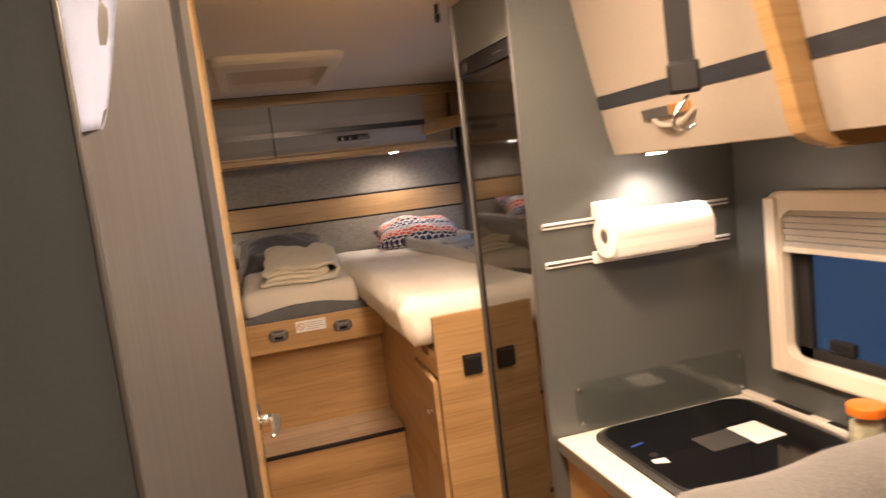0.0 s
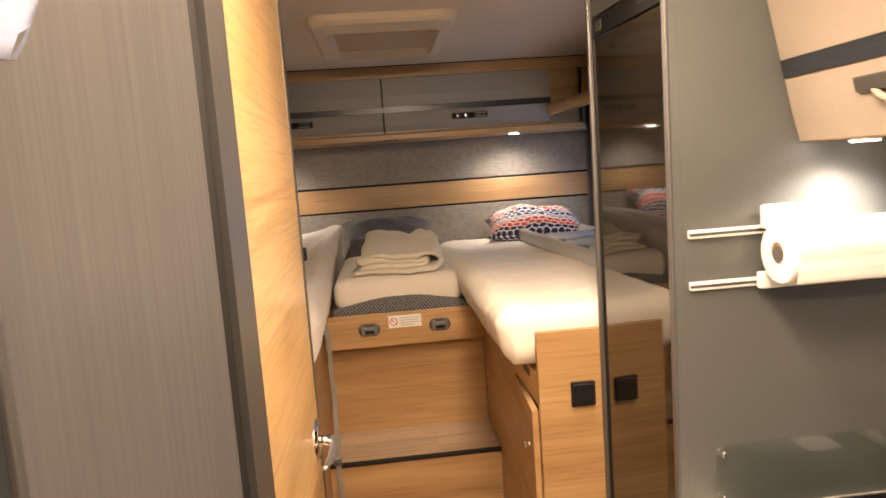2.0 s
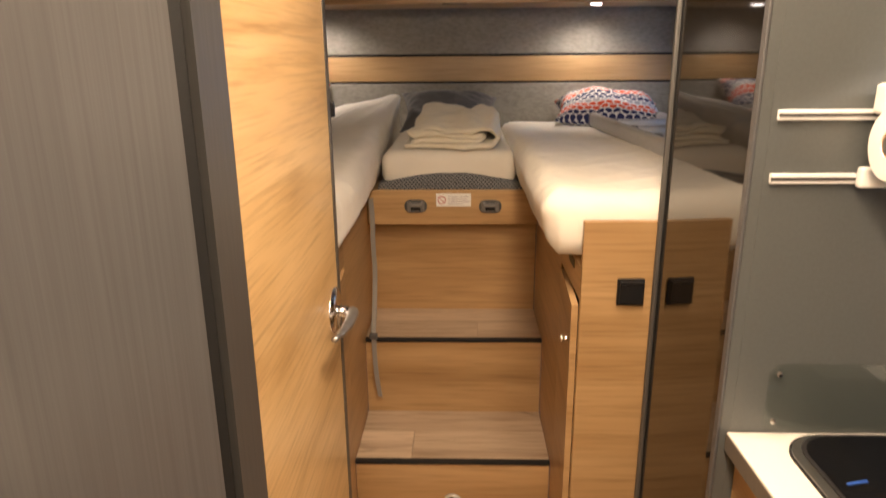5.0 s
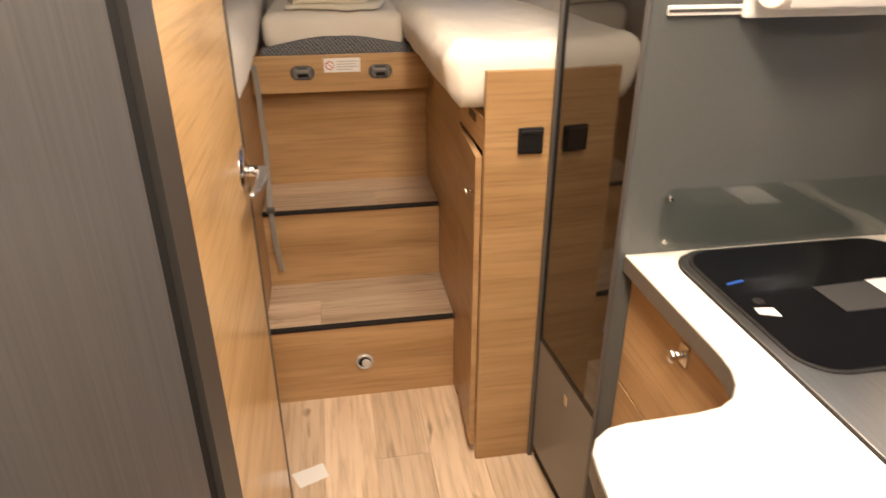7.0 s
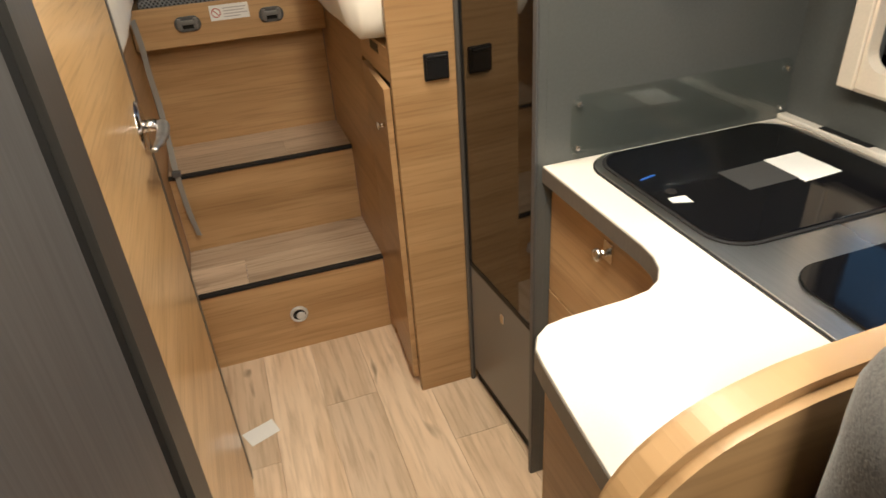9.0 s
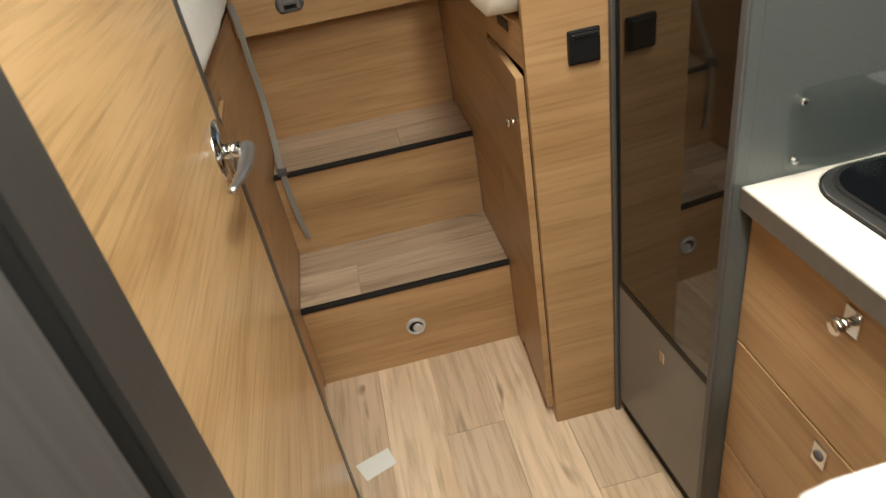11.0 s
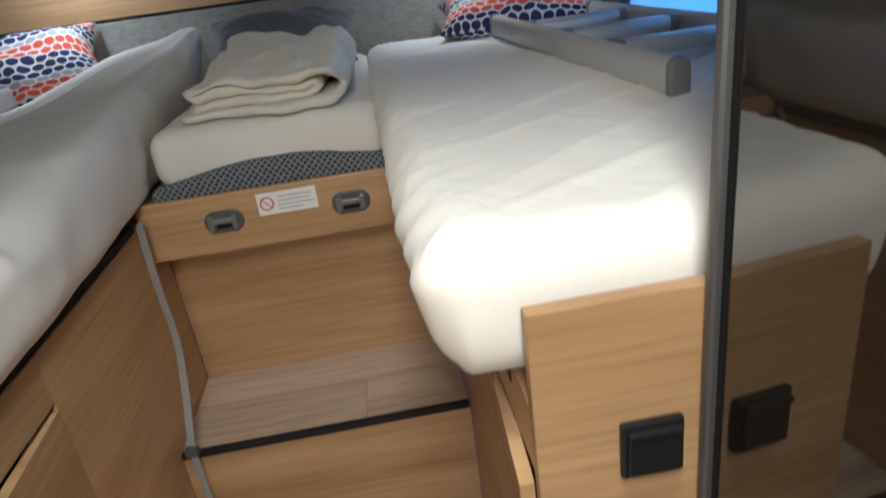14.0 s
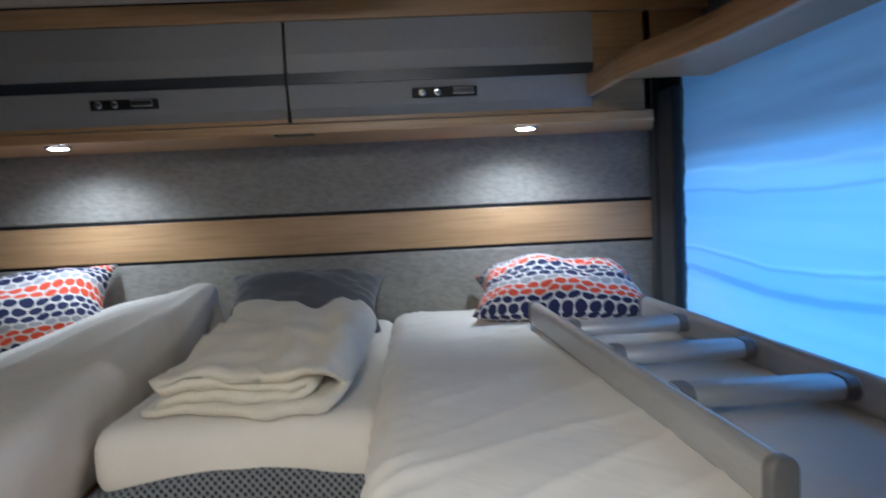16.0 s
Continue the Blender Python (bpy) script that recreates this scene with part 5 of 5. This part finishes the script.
kitchen_overhead(1.117, 1.735, "kitchen_overhead_cabinet", "cream gloss kitchen overhead cabinet with dark inlay")
kitchen_overhead(0.40, 1.085, "kitchen_overhead_cabinet", "cream gloss kitchen overhead cabinet with dark inlay")
div = thing("cabinet_divider", (1.2, 1.1, 1.6), "curved oak divider between kitchen overhead cabinets", "cabinet divider")
prof = [(p.x, p.z) for p in smooth_path([(1.020, 0, 2.095), (1.034, 0, 1.97), (1.060, 0, 1.835), (1.098, 0, 1.70), (1.125, 0, 1.61), (1.18, 0, 1.585)], 5)]
bm = bmesh.new()
f = bm.faces.new([bm.verts.new((x, 1.086, z)) for x, z in prof + [(1.528, 1.585), (1.528, 2.095)]])
ext = bmesh.ops.extrude_face_region(bm, geom=[f])
bmesh.ops.translate(bm, verts=[v for v in ext["geom"] if isinstance(v, bmesh.types.BMVert)], vec=(0, 0.030, 0))
bmesh.ops.recalc_face_normals(bm, faces=bm.faces[:])
part("panel", bm, OAK, div)
part("foot_strip", box_bm(1.190, 1.520, 1.089, 1.113, 1.580, 1.5845), OAK_EDGE, div)
downlight(1.24, 1.66, 1.606, "kitchen spotlights")

belt = thing("hanging_belt", (0.95, 1.16, 1.66), "black belt with metal hook hanging from the ceiling", "belt")
part("webbing", ribbon_bm(smooth_path([(0.950, 1.150, 2.098), (0.951, 1.150, 1.95), (0.949, 1.152, 1.83), (0.950, 1.150, 1.735)]), (1, -0.6, 0), 0.040, 0.003), BLACK_WEB, belt)
part("buckle", turned(box_bm(-0.025, 0.025, -0.008, 0.008, -0.026, 0.026, 0.006), pose(0.950, 1.148, 1.720, 0, 0, -31)), BLACK, belt, "black plastic buckle")
part("hook", tube_bm(smooth_path([(0.955, 1.146, 1.690), (0.938, 1.150, 1.672), (0.930, 1.153, 1.648), (0.945, 1.150, 1.638), (0.962, 1.142, 1.645)]), 0.0035, 8), CHROME, belt, "bent metal hook", True)

# kitchen window
kw = thing("window_1", (1.54, 1.15, 1.01), "kitchen window in a rounded cream frame with pleated blind", "window", kind="structure")
y0, y1, z0, z1 = KW
outer = rounded(0.68, 1.603, 1.008, 1.474, 0.045)
hole = rounded(0.725, 1.556, 1.053, 1.428, 0.040)
bm = bmesh.new()
vo = [[bm.verts.new((x, a, b)) for a, b in ring_] for x, ring_ in ((1.531, outer), (1.506, outer), (1.503, [((a - 1.14) * 0.985 + 1.14, (b - 1.24) * 0.97 + 1.24) for a, b in outer]), (1.503, hole), (1.531, hole))]
for a, b in zip(vo, vo[1:]):
    m_ = len(a)
    for k in range(m_):
        bm.faces.new((a[k], a[(k + 1) % m_], b[(k + 1) % m_], b[k]))
bmesh.ops.recalc_face_normals(bm, faces=bm.faces[:])
part("frame", bm, CREAM_PLASTIC, kw, "rounded cream window frame")
bm = bmesh.new()
for k in range(6):
    box_bm(1.512 + 0.004 * (k % 2), 1.526, 0.725, 1.556, 1.335 + k * 0.0155, 1.349 + k * 0.0155, 0.002, bm)
part("pleated_blind", bm, SHADE_CLOTH, kw, "bunched pleated blind")
for ya, yb in ((0.690, 0.722), (1.561, 1.598)):
    part("blind_guide", box_bm(1.494, 1.5025, ya, yb, 1.012, 1.458, 0.003), CREAM_PLASTIC, kw, "cream side guide of the blind")
part("blind_bar", box_bm(1.508, 1.528, 0.725, 1.556, 1.322, 1.336, 0.003), CREAM_PLASTIC, kw)
part("seal", box_bm(1.545, 1.560, 0.725, 1.556, 1.05, 1.075), RUBBER_AND_SHADE, kw)
part("seal", box_bm(1.545, 1.560, 1.515, 1.556, 1.05, 1.43), RUBBER_AND_SHADE, kw)
pane = part("pane", box_bm(1.562, 1.566, y0, y1, z0, z1), DARK_PANE, kw, "tinted acrylic pane")
pane.visible_shadow = False
part("latch", box_bm(1.545, 1.566, 1.40, 1.47, 1.075, 1.11, 0.008), BLACK, kw, "black window latch")

jar = thing("jar", (1.462, 1.300, 0.9005), "glass jar with orange lid on the worktop", "jar")
part("glass", cyl_bm((1.462, 1.300, 0.913), (1.462, 1.300, 0.995), 0.036, 0.036, 24, 0.006), JAR_GLASS, jar, "", True)
FILLING = laminate("pale_jar_label", (0.55, 0.52, 0.40), 0.6, (90, 90, 60), 0.3)
part("filling", cyl_bm((1.462, 1.300, 0.916), (1.462, 1.300, 0.975), 0.032, 0.032, 20), FILLING, jar, "pale printed label")
part("lid", cyl_bm((1.462, 1.300, 0.995), (1.462, 1.300, 1.018), 0.038, 0.038, 28, 0.004), ORANGE_LID, jar, "orange screw lid", True)

# dinette bench with its back to the kitchen
bench = thing("bench", (1.0, 0.78, 0), "bench with grey cloth back in a curved oak shell", "bench")
rim = [(0.500, 0.45)] + [(p.x, p.z) for p in smooth_path([(0.497, 0, 0.95), (0.500, 0, 1.06), (0.518, 0, 1.132), (0.555, 0, 1.172), (0.61, 0, 1.191), (0.69, 0, 1.197), (0.90, 0, 1.198)], 6)] + [(1.52, 1.198), (1.52, 0.45)]
bm = bmesh.new()
f = bm.faces.new([bm.verts.new((x, 0.830, z)) for x, z in rim])
ext = bmesh.ops.extrude_face_region(bm, geom=[f])
bmesh.ops.translate(bm, verts=[v for v in ext["geom"] if isinstance(v, bmesh.types.BMVert)], vec=(0, 0.032, 0))
bmesh.ops.recalc_face_normals(bm, faces=bm.faces[:])
bmesh.ops.bevel(bm, geom=[e for e in bm.edges if abs(e.verts[0].co.y - e.verts[1].co.y) < 1e-5], offset=0.007, segments=2, affect="EDGES")
part("shell", bm, OAK, bench, "curved oak back shell")
part("base", box_bm(0.56, 1.52, 0.40, 0.826, 0.0, 0.43), OAK, bench)
part("seat", soft_bm(0.53, 1.52, 0.34, 0.80, 0.43, 0.55, 0.05, 0.05), SEAT_CLOTH, bench, "grey cloth seat cushion", True)


def cushion_shape(p, n):
    return p + n * (0.006 * noise.noise((p.x * 9, p.y * 9, p.z * 9)) + 0.010 * noise.noise((p.x * 3, 0.5, p.z * 4)))


for x0, x1 in ((0.585, 1.02), (1.03, 1.51)):
    part("back_cushion", soft_bm(x0, x1, 0.690, 0.826, 0.55, 1.085, 0.060, 0.02, cushion_shape), SEAT_CLOTH, bench, "grey cloth back cushion", True)
    part("head_cushion", soft_bm(x0 + 0.02, x1, 0.700, 0.826, 1.060, 1.262, 0.055, 0.02, cushion_shape), SEAT_CLOTH, bench, "grey cloth upper cushion", True)

# backdrop outside the windows
OUT = glow("hall_daylight", (0.24, 0.40, 0.62), 1.5)
tagged(mesh_ob("backdrop", box_bm(3.2, 3.25, -2, 7, -1, 4), OUT), "dim blue hall light outside the windows", "backdrop", kind="structure")

SKYLIGHT = glow("hall_skylight", (0.55, 0.80, 1.0), 6.0)
tagged(mesh_ob("backdrop", box_bm(3.16, 3.19, 1.9, 3.3, 1.95, 2.5), SKYLIGHT), "bright blue-white hall skylight outside the windows", "backdrop", kind="structure")

# ---- floor planks ----
rng = random.Random(5)
unit = bmesh.new()
bmesh.ops.create_cube(unit, size=1.0)
top_e = [e for e in unit.edges if e.verts[0].co.z > 0 and e.verts[1].co.z > 0]
bmesh.ops.bevel(unit, geom=top_e, offset=0.004, segments=1, affect="EDGES")
plank_me = bpy.data.meshes.new("plank")
unit.to_mesh(plank_me)
unit.free()
plank_me.materials.append(PLANK)
W = 0.162
x = 0.124 - 4 * W
col_i = 0
while x < XR:
    x1 = min(x + W, XR)
    y = (1.9, 2.3, 2.0, 1.6, 2.04, 1.52, 2.21, 1.66, 1.93, 2.25, 1.8, 2.0, 2.3, 1.7)[col_i % 14]
    yb = 2.545
    while yb > YF:
        if x + W > -0.2:
            ob = new("plank", plank_me)
            ob.parent = floor
            ob.location = ((x + x1) / 2, (max(y, YF) + yb) / 2, -0.003)
            ob.scale = (x1 - x - 0.0012, yb - max(y, YF) - 0.0012, 0.006)
        yb = y
        y -= 0.86 + 0.12 * rng.random()
    x += W
    col_i += 1
